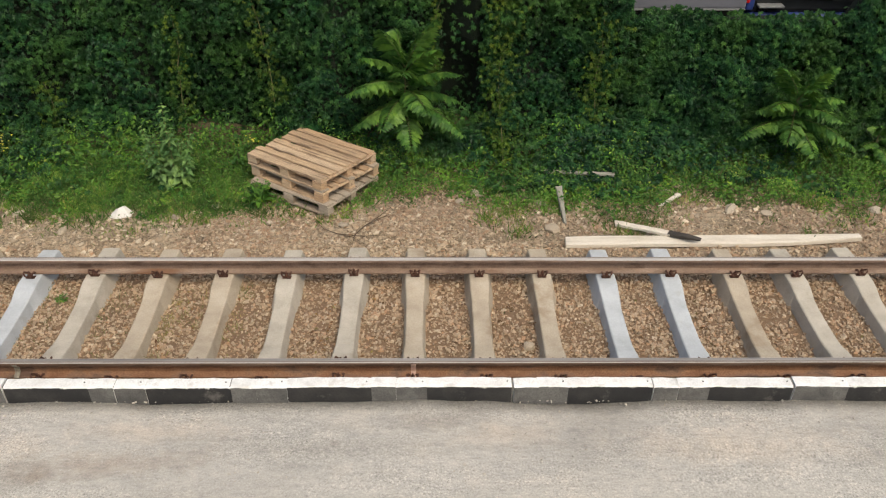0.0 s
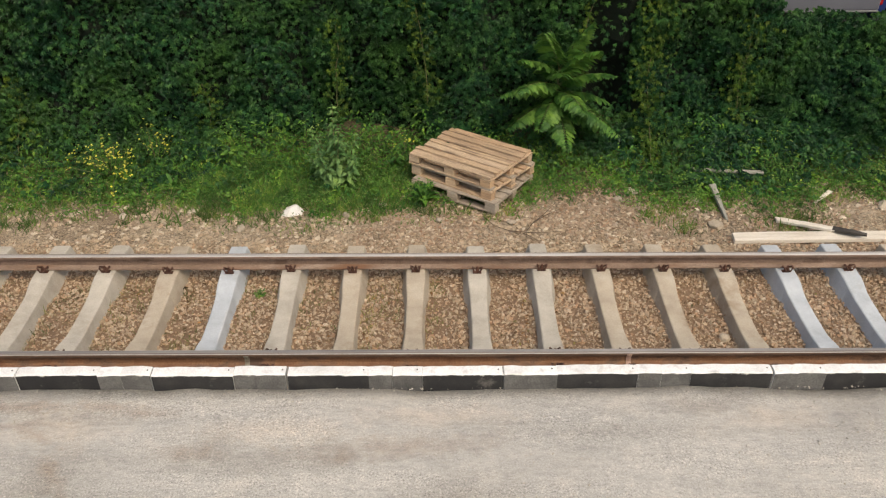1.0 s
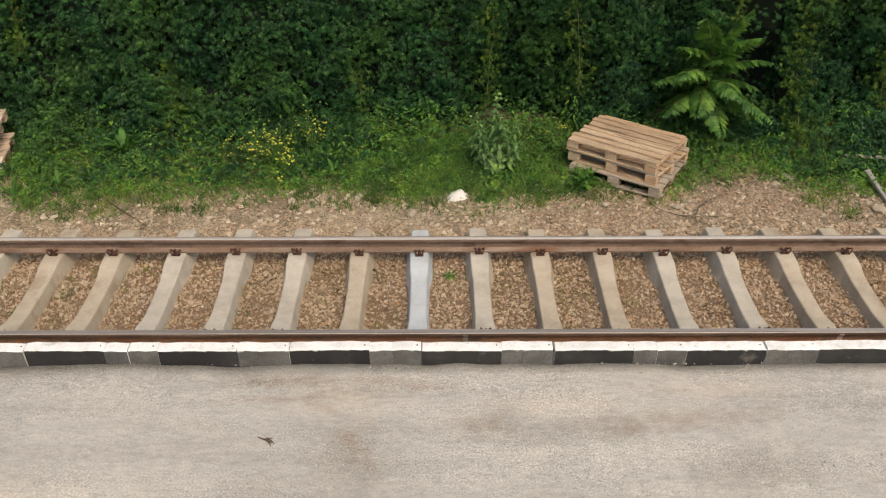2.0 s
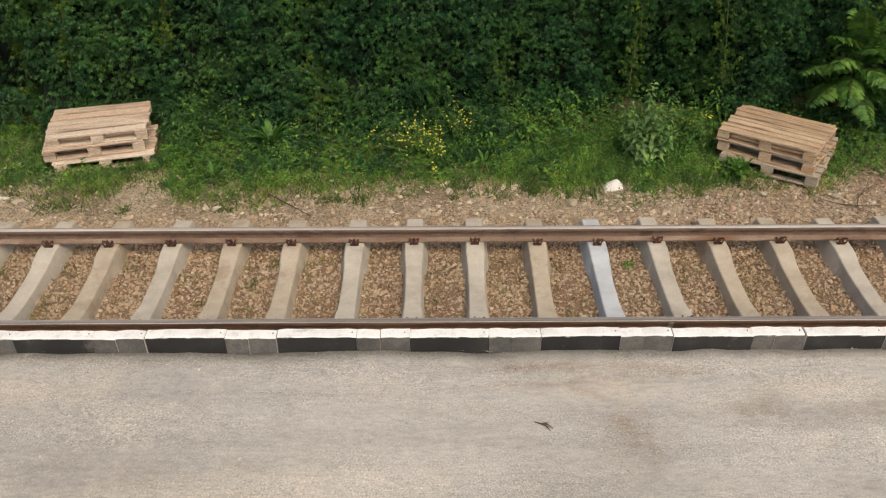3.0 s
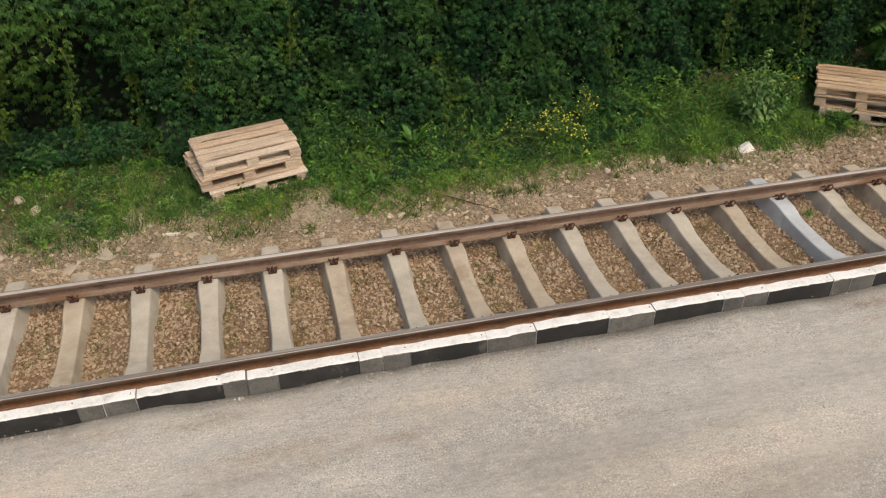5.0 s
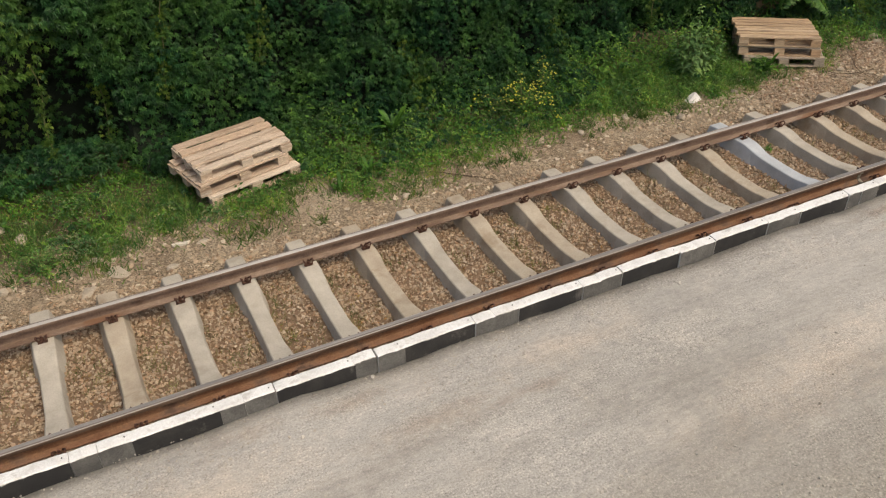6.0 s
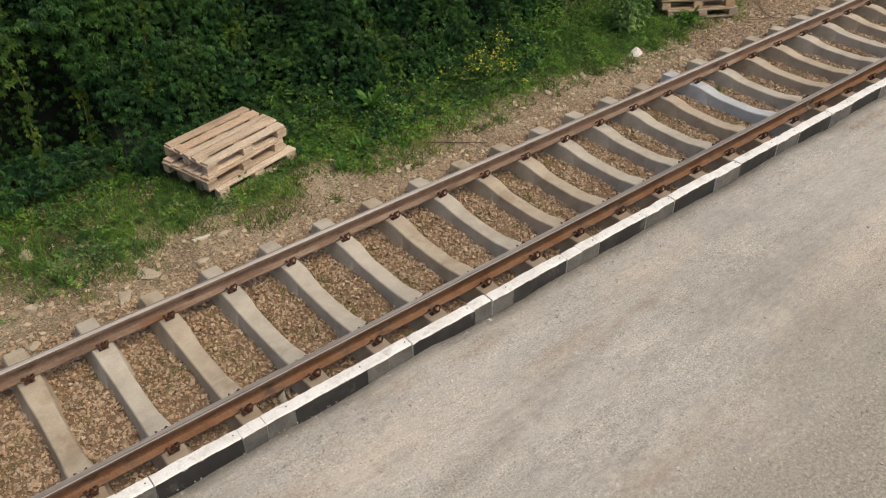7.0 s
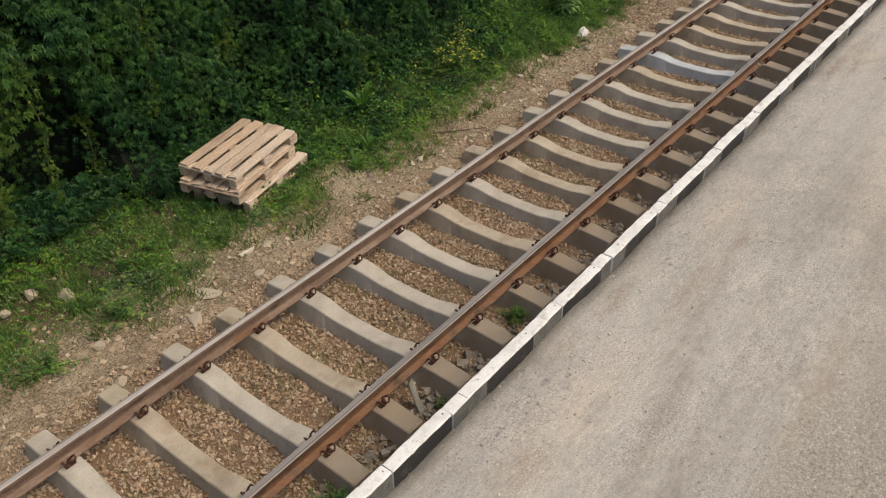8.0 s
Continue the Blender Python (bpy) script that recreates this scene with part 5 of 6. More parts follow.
def spire_weed(place, height, label, seed):
    """A tall weed: one main shoot and shorter ones round it, each set with long drooping leaves that shorten towards the tip."""
    r = np.random.default_rng(seed)
    t = thing("spire_weed", label, "weed", pose(*place))
    for k in range(14):
        az, tall = 2.4 * k + r.uniform(-0.4, 0.4), height * (1.0 if k == 0 else r.uniform(0.45, 0.80))
        reach = 0.03 if k == 0 else r.uniform(0.16, 0.52)
        top = np.array([math.cos(az) * reach, math.sin(az) * reach * 0.7, tall])
        knots = [Vector((0, 0, 0)), Vector(top * (0.55, 0.55, 0.4)), Vector(top)]
        shoot = part("shoot", tube(bmesh.new(), knots, [0.009, 0.007, 0.002], 5), STEM, t)
        m = 54 if k == 0 else 34
        s_ = np.linspace(0.14, 1.0, m)
        q = np.where(s_[:, None] < 0.4, top * np.stack([s_ * 1.375, s_ * 1.375, s_], 1), top * np.stack([0.55 + (s_ - 0.4) * 0.75, 0.55 + (s_ - 0.4) * 0.75, s_], 1))
        turn = 2.39996 * np.arange(m) + r.normal(0, 0.25, m)
        d = np.stack([np.cos(turn), np.sin(turn), 0.25 + 0.9 * s_ ** 3 + r.normal(0, 0.15, m)], 1)
        size = (0.225 - 0.160 * s_) * r.uniform(0.75, 1.15, m)
        v, f = scatter(SINGLE, SINGLE_FACES, q, d, unit(np.stack([r.normal(0, 0.25, m), r.normal(-0.1, 0.25, m), np.ones(m)], 1)), np.stack([size * 0.95, size, size * 1.4], 1))
        tagged(piece("foliage", mesh_of("foliage", v, f, [PALE_WEED]), shoot), kind="stuff")
    return t


def dock(place, reach, leaves, label, seed):
    """A rosette of long pointed leaves that rise and arch over."""
    r = np.random.default_rng(seed)
    t = thing("dock_plant", label, "weed", pose(*place))
    across = np.array([0.02, 0.060, 0.085, 0.070, 0.006])
    for k in range(leaves):
        az = 2 * math.pi * k / leaves * 2.4 + r.uniform(-0.3, 0.3)
        size, rise = reach * r.uniform(0.65, 1.1), r.uniform(0.8, 1.55)
        out, side = np.array([math.cos(az), math.sin(az), 0]), np.array([-math.sin(az), math.cos(az), 0])
        s_ = np.linspace(0, 1, 5)
        spine = np.outer(s_ * size * (1.05 - 0.4 * rise), out) + np.outer(size * (rise * s_ - 0.62 * s_ ** 2), (0, 0, 1))
        wide = across * size * r.uniform(0.8, 1.2)
        v = np.concatenate([spine + wide[:, None] * side + (0, 0, 0.02 * size), spine, spine - wide[:, None] * side + (0, 0, 0.02 * size)])
        f = [(a + i_, a + i_ + 1, a + i_ + 6, a + i_ + 5) for a in (0, 5) for i_ in range(4)]
        piece("leaf", mesh_of("leaf", v, [np.array(f)], [WEED_LEAF], smooth=True), t)
    return t


dock((-3.85, 3.80, -0.10), 0.44, 18, "broad-leaved dock plant at the foot of the creeper", 7)
dock((2.02, 3.08, -0.18), 0.34, 15, "dock plant with long leaves in front of the pallets", 30)
dock((-4.48, 3.10, -0.18), 0.26, 13, "small light green dock plant on the edge of the strip", 31)
dock((-4.95, 2.86, -0.18), 0.24, 12, "small dock plant beside the trodden dirt", 32)
dock((-1.1, 3.35, -0.18), 0.26, 12, "small dock plant among the low weeds", 33)
spire_weed((0.90, 3.52, -0.19), 1.10, "tall pale grey-green weed with upright leafy shoots on the strip", 1)
bushy_weed((2.0, 3.2, -0.19), 0.26, 0.30, 18, 0.08, WEED_LEAF, "green bushy weed in front of the pallets", 31)
bushy_weed((1.6, 3.85, -0.17), 0.55, 0.30, 14, 0.075, WEED_LEAF, "green bushy weed beside the pallets", 2)
bushy_weed((-1.94, 3.64, -0.17), 0.56, 0.44, 30, 0.055, WEED_LEAF, "weed with many small yellow flowers", 4, 155)
bushy_weed((-1.45, 3.9, -0.15), 0.72, 0.2, 8, 0.05, WEED_LEAF, "thin weed with small yellow flowers", 6, 36)
bushy_weed((1.75, 4.0, -0.15), 0.62, 0.16, 6, 0.05, WEED_LEAF, "thin weed with a few yellow flowers beside the pallets", 21, 14)
bushy_weed((-8.35, 2.85, -0.19), 0.32, 0.40, 24, 0.05, GREYISH_LEAF, "feathery low green weed on the strip", 9)
bushy_weed((-9.2, 2.75, -0.19), 0.34, 0.45, 24, 0.05, GREYISH_LEAF, "feathery low green weed on the strip", 10)
bushy_weed((-5.9, 3.02, -0.19), 0.20, 0.40, 24, 0.045, GREYISH_LEAF, "feathery low green weed beside the pallets", 11)
bushy_weed((6.4, 3.75, -0.18), 0.35, 0.35, 16, 0.06, WEED_LEAF, "light green bushy weed near the broken post", 12)
bushy_weed((7.6, 3.55, -0.18), 0.30, 0.25, 14, 0.055, WEED_LEAF, "light green bushy weed on the strip", 13)
bushy_weed((-6.03, -0.22, -0.21), 0.17, 0.24, 14, 0.045, COVER_LEAF, "low green weed between the rail and the platform", 15)
bushy_weed((-8.68, -0.32, -0.24), 0.30, 0.34, 34, 0.040, GREYISH_LEAF, "feathery green weed between the rail and the platform", 16)
bushy_weed((-7.40, -0.40, -0.24), 0.12, 0.30, 12, 0.065, DULL_LEAF, "low broad-leaved weed between the rail and the platform", 22)
bushy_weed((-9.95, -0.35, -0.24), 0.26, 0.30, 24, 0.045, GREYISH_LEAF, "feathery green weed between the rail and the platform", 23)
bushy_weed((0.33, 1.25, -0.19), 0.10, 0.07, 3, 0.04, COVER_LEAF, "small green weed beside the bluish sleeper", 18)

# sparse pale wisps in the ballast, most of them against the sleepers
m, per = 330, 28
side = np.floor(rng.uniform(-15, 4, m)) * SPACING + rng.choice((0.16, 0.20, 0.30, 0.46), m)
cy = np.where(rng.random(m) < 0.75, 1.36 - 1.2 * rng.random(m) ** 1.4, rng.uniform(-0.5, -0.12, m))
c = np.repeat(np.stack([side, cy, bumpy_height(side, cy) - 0.004], 1), per, 0) + rng.normal(0, 1, (m * per, 3)) * np.repeat(rng.uniform(0.02, 0.085, m), per)[:, None] * (1, 1.5, 0)
up = np.stack([rng.normal(0, 0.9, m * per), rng.normal(-0.1, 0.9, m * per), np.ones(m * per)], 1)
normal = unit(np.cross(up, np.stack([np.ones(m * per), rng.normal(0, 0.7, m * per), rng.normal(0, 0.3, m * per)], 1)))
h = np.repeat(rng.uniform(0.03, 0.13, m), per) * rng.uniform(0.5, 1.2, m * per)
V, F = gather([scatter(BLADE, BLADE_FACES, c, up, normal, np.stack([rng.uniform(0.003, 0.007, m * per), h, h], 1))])
tagged(new("ballast_grass", mesh_of("ballast_grass", V, F, [WISP])), "sparse pale green wisps of grass among the ballast stones", "grass", kind="stuff")

# ---- pallets ----


def board(lo, hi, mat, name, warp=0.0):
    """A sawn board along x; warp bows it and frays its ends."""
    b = bmesh.new()
    if warp:
        rows = []
        bow, twist, nick = random.uniform(-warp, warp), random.uniform(-warp, warp), random.uniform(-0.008, 0.008)
        for k in range(7):
            u = k / 6
            x0 = lo[0] + (hi[0] - lo[0]) * u
            z0 = max(0.0, bow * (1 - (2 * u - 1) ** 2) * 0.6 + abs(bow) * 0.4)
            ea, eb = (random.uniform(-0.012, 0.012) if k in (0, 6) else 0.0 for _ in range(2))
            ya, yb = lo[1] + random.uniform(-0.003, 0.003), hi[1] + random.uniform(-0.003, 0.003) + nick * u
            tw = twist * (2 * u - 1) * 0.5
            rows.append([(x0 + ea, ya, lo[2] + z0), (x0 + eb, yb, lo[2] + z0), (x0 + eb, yb, hi[2] + z0 + abs(tw) + tw - 0.003), (x0 + eb, yb - 0.004, hi[2] + z0 + abs(tw) + tw),
                         (x0 + ea, ya + 0.004, hi[2] + z0 + abs(tw) - tw), (x0 + ea, ya, hi[2] + z0 + abs(tw) - tw - 0.003)])
        sections(b, rows)
        bmesh.ops.recalc_face_normals(b, faces=b.faces)
    else:
        box(b, lo, hi, 0.003, 0.002)
    me = bpy.data.meshes.new(name)
    b.to_mesh(me)
    b.free()
    me.materials.append(mat)
    return me


def pallet(m, mat, label, deck, deep=0.8):
    """1.2 m long: deck boards lengthwise, three cross boards, nine blocks, three runners below. deck: width of each deck board and the gap after it."""
    t = thing("pallet", label, "pallet", m, "stacked wooden pallets")
    y = -deep / 2
    for w, space in deck:
        tone = random.choice((mat, mat, mat, mat if mat is PALLET_PALE else PALLET_GREY))
        w2 = w - random.choice((0.0, 0.004, 0.010, 0.018))
        ends = 0.016
        piece("deck_board", board((-0.6 + random.uniform(-ends, ends), -w2 / 2, 0), (0.6 + random.uniform(-ends, ends), w2 / 2, 0.021), tone, "deck_board", 0.012), t,
              pose(random.uniform(-0.010, 0.010), y + w / 2 + random.uniform(-0.003, 0.003), 0.123 + random.uniform(0, 0.002), 0, 0, random.uniform(-0.9, 0.9)))
        y += w + space
    for x0 in (-0.5275, 0, 0.5275):
        piece("cross_board", board((-0.0725, -deep / 2, 0), (0.0725, deep / 2, 0.021), mat, "cross_board"), t, pose(x0 + random.uniform(-0.008, 0.008), 0, 0.1015))
    block = board((-0.0725, -0.05, 0), (0.0725, 0.05, 0.079), mat, "block")
    for y0 in (0.05 - deep / 2, 0, deep / 2 - 0.05):
        piece("runner_board", board((-0.6, -0.05, 0), (0.6, 0.05, 0.0215), mat, "runner_board"), t, pose(random.uniform(-0.012, 0.012), y0, 0, 0, 0, random.uniform(-0.8, 0.8)))
        for x0 in (-0.5275, 0, 0.5275):
            piece("block", block, t, pose(x0, y0 + random.uniform(-0.008, 0.008), 0.022, 0, 0, random.uniform(-3, 3)))
    return t


WIDE_DECK = ((0.126, 0.033), (0.108, 0.033), (0.112, 0.033), (0.102, 0.033), (0.112, 0.033), (0.108, 0.031), (0.126, 0))
TIGHT_DECK = ((0.137, 0.036), (0.130, 0.013), (0.125, 0.050), (0.130, 0.053), (0.126, 0))
lean = pose(2.60, 3.585, -0.203, -3.2, -1.2, -35.5)
for k, (dx, dy, dr) in enumerate(((0.075, -0.055, 3.0), (0.035, 0.005, -1.5), (0, 0, 0))):
    pallet(lean @ pose(dx, dy, 0.1445 * k, 0, 0, dr), PALLET_WOOD if k else PALLET_GREY, "reddish-brown weathered wooden pallet in a stack beside the track" if k else "grey weathered wooden pallet under a stack in the grass", WIDE_DECK, 0.99)
for k, (dx, dy, dr) in enumerate(((0.05, -0.085, 0.8), (-0.075, -0.045, 2.5), (0, 0, 0))):
    pallet(pose(-5.99 + dx, 3.737 + dy, -0.127 + 0.156 * k, 0, 0, 12.4 + dr), PALLET_PALE, "pale pine pallet in a stack of three below the creeper", TIGHT_DECK)

# ---- loose boards, stones, twigs ----


def plank(a, b, width, thick, mat, label, name="plank", roll=0.0, ends=(0.9, 0.9), split=0.0):
    a, b = Vector(a), Vector(b)
    t = thing(name, label, name.replace("_", " "))
    d = b - a
    bm_ = bmesh.new()
    rows = []
    m = 9
    for k in range(m):
        s = k / (m - 1)
        w = width / 2 * (1 + random.uniform(-0.05, 0.05)) * (ends[0] + (ends[1] - ends[0]) * s)
        e = w * (1 - 1.5 * split * max(0.0, s - 0.7) / 0.3)
        z = random.uniform(-0.004, 0.004)
        x0 = d.length * s
        j = random.uniform(-0.02, 0.02) if k in (0, m - 1) else 0.0
        rows.append([(x0 + j, -e, z), (x0 - j, w, z), (x0 - j, w, z + thick * 0.85), (x0 - j, w * 0.85, z + thick), (x0 + j, -e * 0.85 if e > 0 else -e + 0.006, z + thick), (x0 + j, -e, z + thick * 0.85)])
    sections(bm_, rows)
    me = part("board", bm_, mat, t)
    q = d.to_track_quat("X", "Z").to_matrix().to_4x4()
    t.matrix_basis = Matrix.Translation(a) @ q @ pose(0, 0, 0, roll)
    return t


plank((5.55, 2.20, -0.145), (8.85, 2.24, -0.14), 0.17, 0.05, BOARD_WOOD, "long bleached wooden board lying beside the rail", "long_board", 0.0, (1, 1), 0.62)
p = plank((6.17, 2.60, -0.15), (6.72, 2.28, -0.08), 0.085, 0.035, BOARD_WOOD, "short pale board with a charred end, lying across the long board", "short_board", 3)
bm = sections(bmesh.new(), [[(0.62, -0.038, 0.0), (0.62, 0.038, 0.0), (0.62, 0.036, 0.036), (0.62, -0.036, 0.036)], [(0.85, -0.036, 0.004), (0.85, 0.036, 0.004), (0.85, 0.032, 0.036), (0.85, -0.032, 0.036)],
                            [(0.98, -0.022, 0.008), (0.98, 0.028, 0.008), (0.98, 0.022, 0.024), (0.98, -0.022, 0.024)]])
part("charred_end", bm, CHARRED, p, "black charred end of the board")
plank((5.60, 2.62, -0.17), (5.60, 3.32, -0.10), 0.085, 0.03, WEATHERED_WOOD, "weathered grey wooden stake lying on the gravel", "stake", 8, (0.35, 1.0))
plank((5.42, 3.70, -0.10), (6.33, 3.60, -0.09), 0.06, 0.03, WEATHERED_WOOD, "pale broken lath half hidden in the grass", "lath", 5)
plank((6.75, 2.97, -0.165), (7.06, 3.24, -0.15), 0.06, 0.025, BOARD_WOOD, "short splintered piece of board on the gravel", "board_scrap", 0, (0.3, 1.0))
plank((-7.02, 2.65, -0.17), (-6.84, 2.63, -0.17), 0.045, 0.025, BOARD_WOOD, "small pale piece of wood on the dirt", "board_scrap")
plank((-4.95, 3.15, -0.17), (-4.80, 2.98, -0.16), 0.025, 0.02, BOARD_WOOD, "thin pale splinter of wood in the grass", "splinter")


def rock(place, size, mat, label, name="stone", seed=0, cat="stone"):
    r = np.random.default_rng(seed)
    b = bmesh.new()
    bmesh.ops.create_icosphere(b, subdivisions=2, radius=0.5)
    cut = [unit(r.normal(0, 1, 3)) for _ in range(12)]
    for v in b.verts:
        c = np.array(v.co)
        for k in cut:
            over = c @ k - 0.31
            if over > 0:
                c = c - k * over
        v.co = Vector(c * np.array(size) + r.normal(0, 0.012, 3) * min(size))
    me = bpy.data.meshes.new(name)
    b.to_mesh(me)
    b.free()
    me.materials.append(mat)
    ob = new(name, me)
    ob.matrix_basis = pose(place[0], place[1], place[2] + size[2] * 0.28, 0, 0, float(r.uniform(0, 360)))
    return tagged(ob, label, cat)


bm = bmesh.new()
sections(bm, [[(-0.17, -0.07, 0), (-0.06, -0.12, 0), (0.13, -0.10, 0), (0.17, 0.02, 0), (0.04, 0.11, 0), (-0.13, 0.07, 0)],
              [(-0.12, -0.04, 0.06), (-0.05, -0.08, 0.07), (0.09, -0.06, 0.075), (0.11, 0.02, 0.08), (0.03, 0.07, 0.085), (-0.08, 0.05, 0.07)],
              [(-0.05, -0.02, 0.10), (-0.02, -0.03, 0.125), (0.05, -0.01, 0.14), (0.06, 0.02, 0.135), (0.02, 0.04, 0.12), (-0.03, 0.03, 0.10)]])
white = part("white_stone", bm, WHITE_STONE, None)
white.matrix_basis = pose(0.44, 2.87, -0.195, 0, 0, 8) @ Matrix.Diagonal((0.85, 0.85, 0.78, 1))
tagged(white, "whitewashed angular stone on the edge of the grass", "stone")
rock((5.45, 2.50, -0.19), (0.26, 0.18, 0.14), PALE_STONE, "brownish block of stone at the end of the board", "stone", 3)
for k, (x0, y0, sx, sy, sz) in enumerate(((-8.73, 3.83, .26, .15, .12), (-8.52, 3.55, .36, .22, .13), (-9.05, 3.76, .16, .15, .12), (-7.64, 2.42, .34, .24, .05), (-7.97, 2.2, .28, .17, .08),
                                       (-7.82, 2.76, .24, .12, .06), (-8.75, 2.6, .14, .12, .10), (-7.1, 2.25, .2, .14, .05), (-8.9, 2.05, .22, .15, .07), (-7.74, 1.99, .2, .12, .06), (-6.69, 2.58, .2, .12, .05),
                                       (-1.55, 2.75, .14, .11, .07), (-0.1, 2.45, .16, .12, .10), (-0.75, 2.85, .15, .1, .06), (1.5, 3.0, .2, .12, .06), (-3.0, 3.0, .2, .12, .05), (1.1, 2.75, .14, .1, .08),
                                       (4.6, 3.3, .22, .16, .08), (4.4, 3.1, .18, .14, .09), (7.6, 2.95, .26, .18, .08), (8.0, 2.85, .2, .15, .06), (6.9, 3.4, .24, .16, .07), (5.35, 3.1, .22, .14, .06), (9.3, 2.9, .2, .16, .1),
                                       (-6.2, 3.05, .16, .1, .05), (-10.0, 2.7, .26, .2, .08), (-4.3, 2.4, .14, .11, .05), (3.05, 2.6, .14, .12, .06), (2.2, 2.65, .12, .1, .06), (5.0, 0.55, .16, .12, .09), (5.15, 0.42, .14, .12, .08), (-7.55, -.62, .16, .13, .1),
                                       (-6.5, -.62, .15, .13, .09), (-7.9, -.55, .2, .13, .09))):
    rock((x0, y0, float(ground_height(x0, y0)) - 0.005), (sx, sy, sz), PALE_STONE, "pale angular stone lying on the dirt" if y0 > 1.9 else "pale stone among the ballast", "stone", 20 + k)


def twig(place, label, length, forks, seed):
    r = random.Random(seed)
    t = thing("twig", label, "twig", pose(*place, 0, 0, r.uniform(-20, 40)))
    for _ in range(forks):
        a0 = r.uniform(-0.5, 0.5) + (math.pi if r.random() < 0.4 else 0)
        l = length * r.uniform(0.4, 1)
        bend = r.uniform(-0.3, 0.3)
        part("branch", tube(bmesh.new(), [(0, 0, 0.006), (l * 0.5 * math.cos(a0), l * 0.5 * math.sin(a0), 0.012), (l * math.cos(a0 + bend), l * math.sin(a0 + bend), 0.008)], [0.006, 0.004, 0.002], 5), TWIG, t)
    return t


twig((-0.97, -1.935, PLATFORM_TOP), "dry dark twig with a few leaves on the platform", 0.10, 8, 1)
twig((3.3, 2.55, -0.15), "long dry branch lying on the gravel", 0.9, 3, 2)
twig((3.0, 2.4, -0.15), "dry thin branch lying on the gravel", 0.7, 3, 4)
twig((-4.2, 2.55, -0.16), "dry thin branch lying on the dirt", 0.45, 2, 5)
stick = part("stick", tube(bmesh.new(), [(-3.80, 2.76, -0.150), (-3.62, 2.60, -0.147), (-3.42, 2.43, -0.150), (-3.16, 2.20, -0.146)], [0.006, 0.008, 0.007, 0.004], 6), TWIG, None)
tagged(stick, "long thin dark stick lying on the dirt", "stick")
plank((-7.55, -0.32, -0.245), (-7.475, -0.105, 0.03), 0.055, 0.022, WEATHERED_WOOD, "old greenish-grey lath leaning against the rail", "lath")

# ---- vehicles behind the wall ----


def rounded(lo, hi, r=0.08):
    b = bmesh.new()
    made = bmesh.ops.create_cube(b, size=1.0)["verts"]
    for v in made:
        v.co = Vector(((lo[k] + hi[k]) / 2 + v.co[k] * (hi[k] - lo[k]) for k in range(3)))
    bmesh.ops.bevel(b, geom=b.edges[:], offset=r, segments=3, profile=0.5, affect="EDGES")
    return b


def wheel(parent, x0, y0, z0):
    b = bmesh.new()
    bmesh.ops.create_cone(b, cap_ends=True, segments=20, radius1=0.31, radius2=0.31, depth=0.2, matrix=pose(x0, y0, z0, 0, 90, 0))
    w = part("wheel", b, RUBBER, parent)
    b = bmesh.new()
    bmesh.ops.create_cone(b, cap_ends=True, segments=16, radius1=0.19, radius2=0.17, depth=0.22, matrix=pose(x0, y0, z0, 0, 90, 0))
    part("rim", b, CHROME, w)


van = thing("van", "light grey van parked behind the creeper wall", "van", pose(7.52, 5.75, 0.75))
part("body", rounded((-0.81, 0.0, 0.49), (0.81, 4.4, 2.05), 0.05), VAN_PAINT, van)
part("underbody", rounded((-0.74, 0.15, 0.26), (0.74, 4.2, 0.52), 0.03), RUBBER, van)
part("rear_window", rounded((-0.60, -0.012, 1.25), (0.60, 0.02, 1.80), 0.01), DARK_GLASS, van)
part("sill", rounded((-0.80, -0.012, 0.488), (0.80, 0.03, 0.512), 0.008), CHROME, van)
for s in (-1, 1):
    part("tail_light", rounded((s * 0.76 - 0.03, -0.015, 0.90), (s * 0.76 + 0.03, 0.05, 1.20), 0.012), RED_LENS, van, "red tail light")
    for y0 in (0.8, 3.5):
        wheel(van, s * 0.70, y0, 0.31)
car = thing("car", "dark blue car parked behind the creeper wall", "car", pose(9.22, 5.85, 0.75))
part("body", rounded((-0.84, 0.0, 0.22), (0.84, 4.2, 0.40), 0.08), BLUE_PAINT, car)
part("cabin", rounded((-0.80, 0.06, 0.36), (0.80, 2.6, 1.28), 0.10), DARK_GLASS, car)
part("roof", rounded((-0.70, 0.35, 1.25), (0.70, 2.4, 1.34), 0.035), BLUE_PAINT, car)
part("pillar", rounded((-0.86, 0.02, 0.44), (-0.74, 0.22, 1.28), 0.03), BLUE_PAINT, car)
part("pillar", rounded((0.74, 0.02, 0.44), (0.86, 0.22, 1.28), 0.03), BLUE_PAINT, car)
part("trim", rounded((-0.48, 0.02, 0.615), (0.36, 0.07, 0.640), 0.01), CHROME, car)
part("bumper", rounded((-0.70, -0.06, 0.50), (-0.35, 0.08, 0.535), 0.015), CHROME, car)
for s in (-1, 1):
    part("tail_light", rounded((s * 0.87 - 0.045, -0.02, 0.56), (s * 0.87 + 0.045, 0.05, 0.75), 0.012), RED_LENS, car, "red tail light")
    for y0 in (0.75, 3.4):
        wheel(car, s * 0.74, y0, 0.31)

# ---- kerb stones, last ----
KERB_START = -0.305
kerb = thing("platform_kerb", "platform edge of kerb stones, white on top with black and grey faces", "kerb", pose(0, 0, 0), kind="structure")


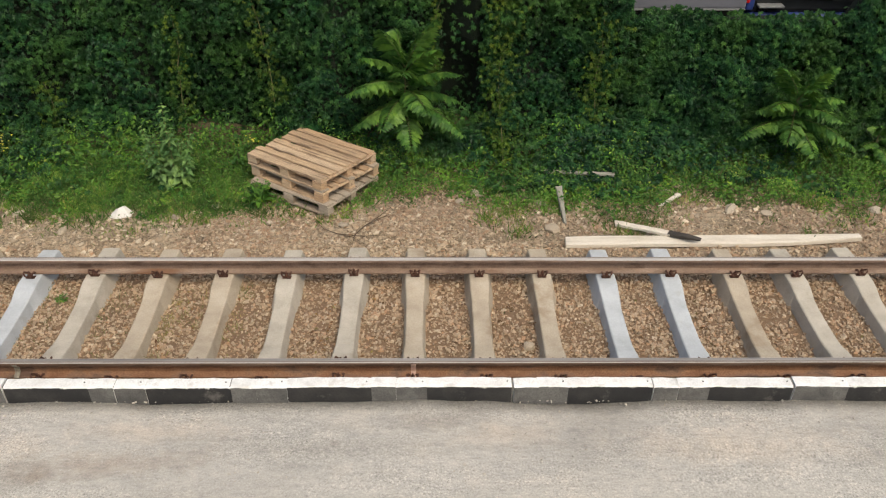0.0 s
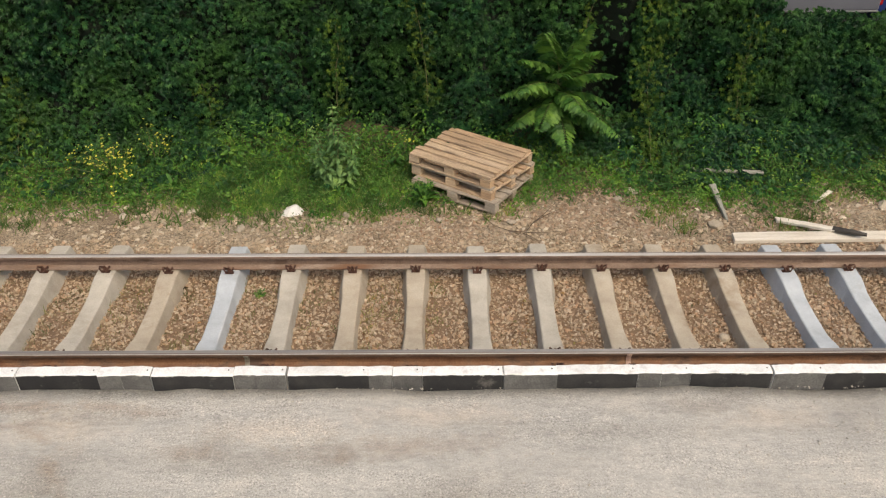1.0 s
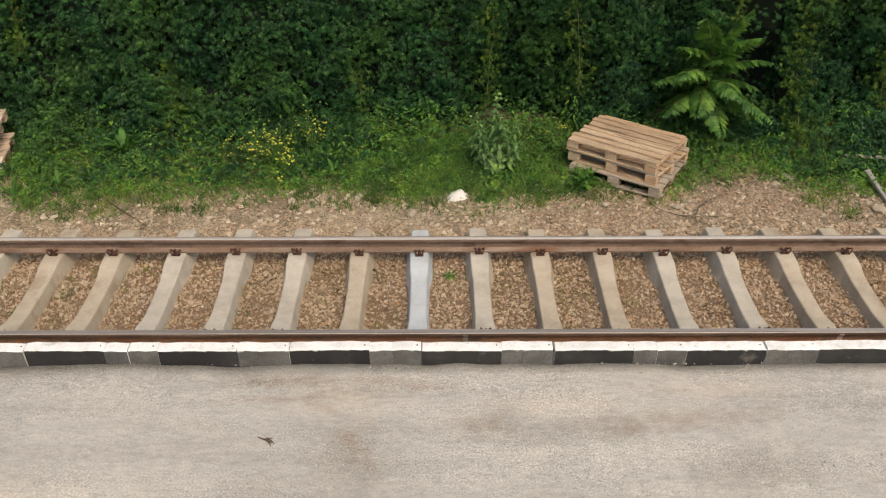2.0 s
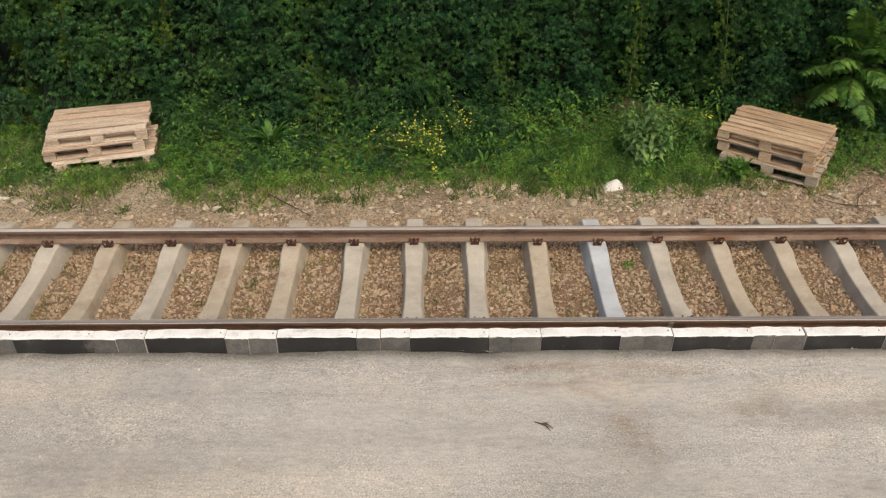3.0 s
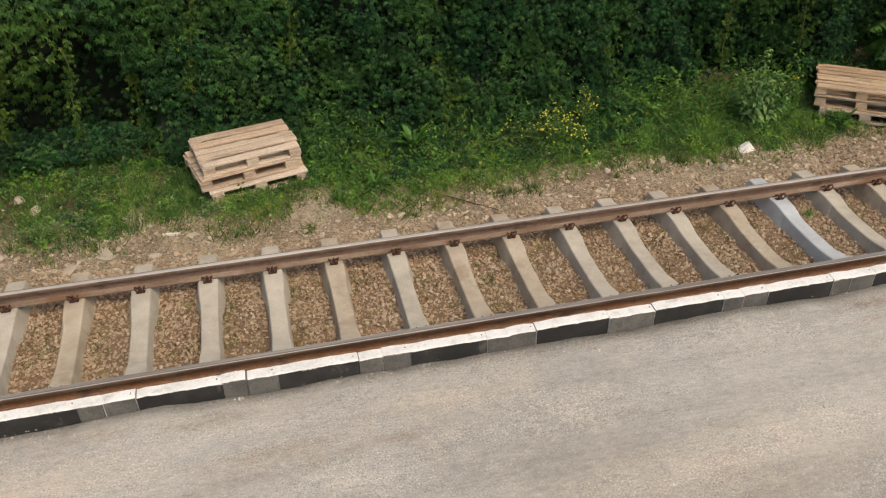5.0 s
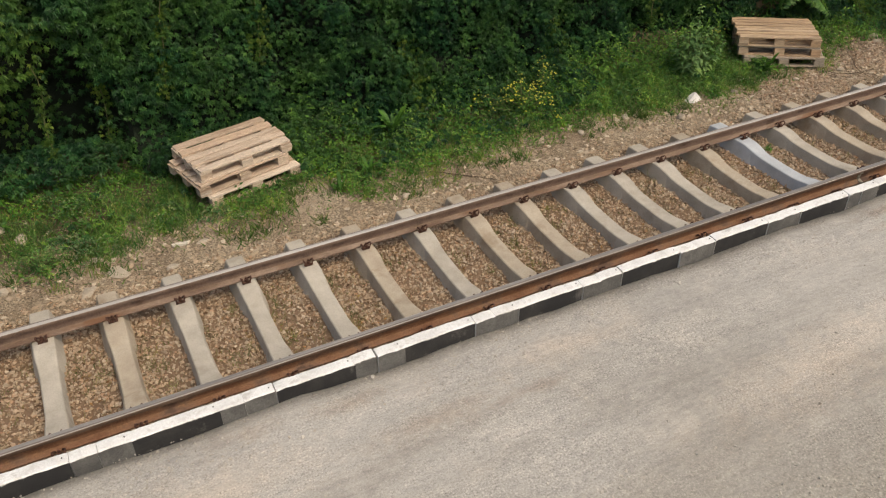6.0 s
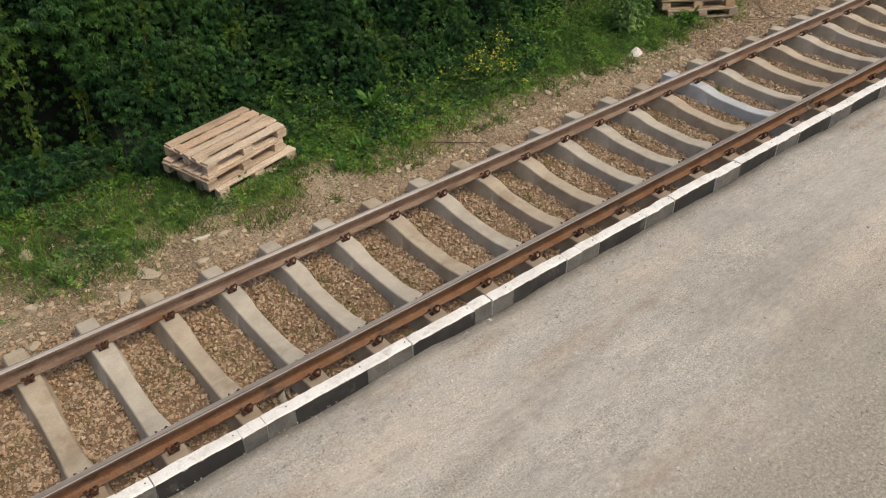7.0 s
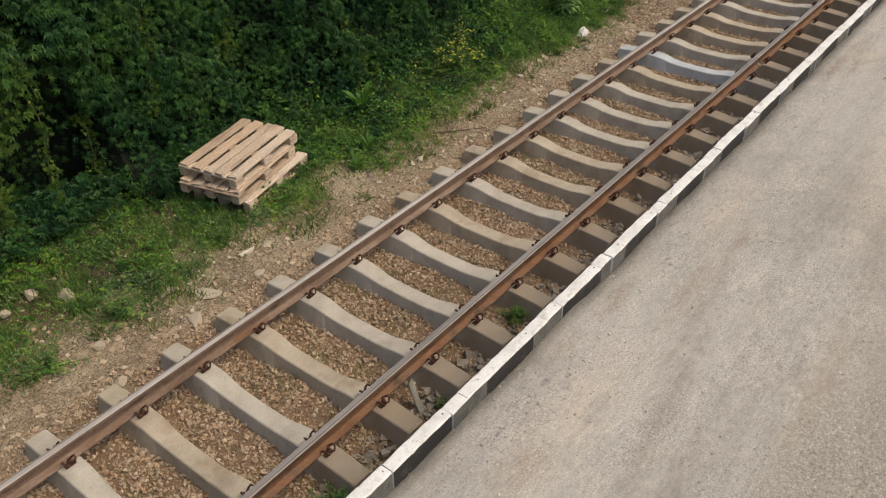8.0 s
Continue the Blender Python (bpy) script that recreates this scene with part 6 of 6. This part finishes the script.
def kerb_mesh(length, face):
    """A cast block with a worn, slightly crooked upper arris: rings of points along its length."""
    b = bmesh.new()
    m = max(3, int(length / 0.06))
    lo, hi = 0.0008, length - 0.0008
    rows = []
    for k in range(m + 1):
        x = lo + (hi - lo) * k / m
        end = k in (0, m)
        w = 0.003 if end else 0.0
        chip = random.uniform(0.004, 0.011) + (0.003 if end else 0)
        dz = random.uniform(-0.002, 0.002)
        rows.append([(x, -1.170, 0.70), (x, -1.170 + random.uniform(-0.002, 0.002), 0.995 - chip + dz), (x, -1.170 + chip, 0.995 - w + dz),
                     (x, -1.072 - chip, 0.995 - w + dz), (x, -1.072, 0.995 - chip + dz), (x, -1.072, 0.70)])
    sections(b, rows)
    me = bpy.data.meshes.new("kerb_stone")
    for f in b.faces:
        f.material_index = 1 if f.normal.y < -0.8 else 0
    b.to_mesh(me)
    b.free()
    me.materials.append(KERB_WHITE)
    me.materials.append(face)
    return me


# each metre of the edge: two short blocks with bare grey faces, then a long one with a black face
PERIOD, BLOCKS = 0.9922, ((0.0, 0.175), (0.175, 0.395), (0.395, 0.9922))
block_me = [[kerb_mesh(b - a, KERB_BLACK if n == 2 else KERB_GREY) for _ in range(4)] for n, (a, b) in enumerate(BLOCKS)]
bm = box(bmesh.new(), (-0.003, -1.160, 0.70), (0.003, -1.0755, 0.988))
mortar_me = bpy.data.meshes.new("mortar_joint")
bm.to_mesh(mortar_me)
bm.free()
mortar_me.materials.append(MORTAR)
bm = bmesh.new()
bmesh.ops.create_cone(bm, cap_ends=True, segments=10, radius1=0.0055, radius2=0.0055, depth=0.004)
hole_me = bpy.data.meshes.new("lifting_hole")
bm.to_mesh(hole_me)
bm.free()
hole_me.materials.append(CHARRED)
for k in range(-24, 24):
    for n, (a, b) in enumerate(BLOCKS):
        x0 = KERB_START + PERIOD * k + a
        rise = random.uniform(-0.004, 0.003) + (0.002 if n == 0 else 0.0)
        piece("kerb_stone", block_me[n][random.randrange(4)], kerb, pose(x0, random.uniform(-0.005, 0.005), rise, 0, random.uniform(-0.4, 0.4) * (0.4 if n == 2 else 1.0), random.uniform(-0.25, 0.25)))
        piece("mortar_joint", mortar_me, kerb, pose(x0, 0, 0))
        if n:
            piece("lifting_hole", hole_me, kerb, pose(x0 + b - a - 0.035, -1.118, 0.9955 + rise))
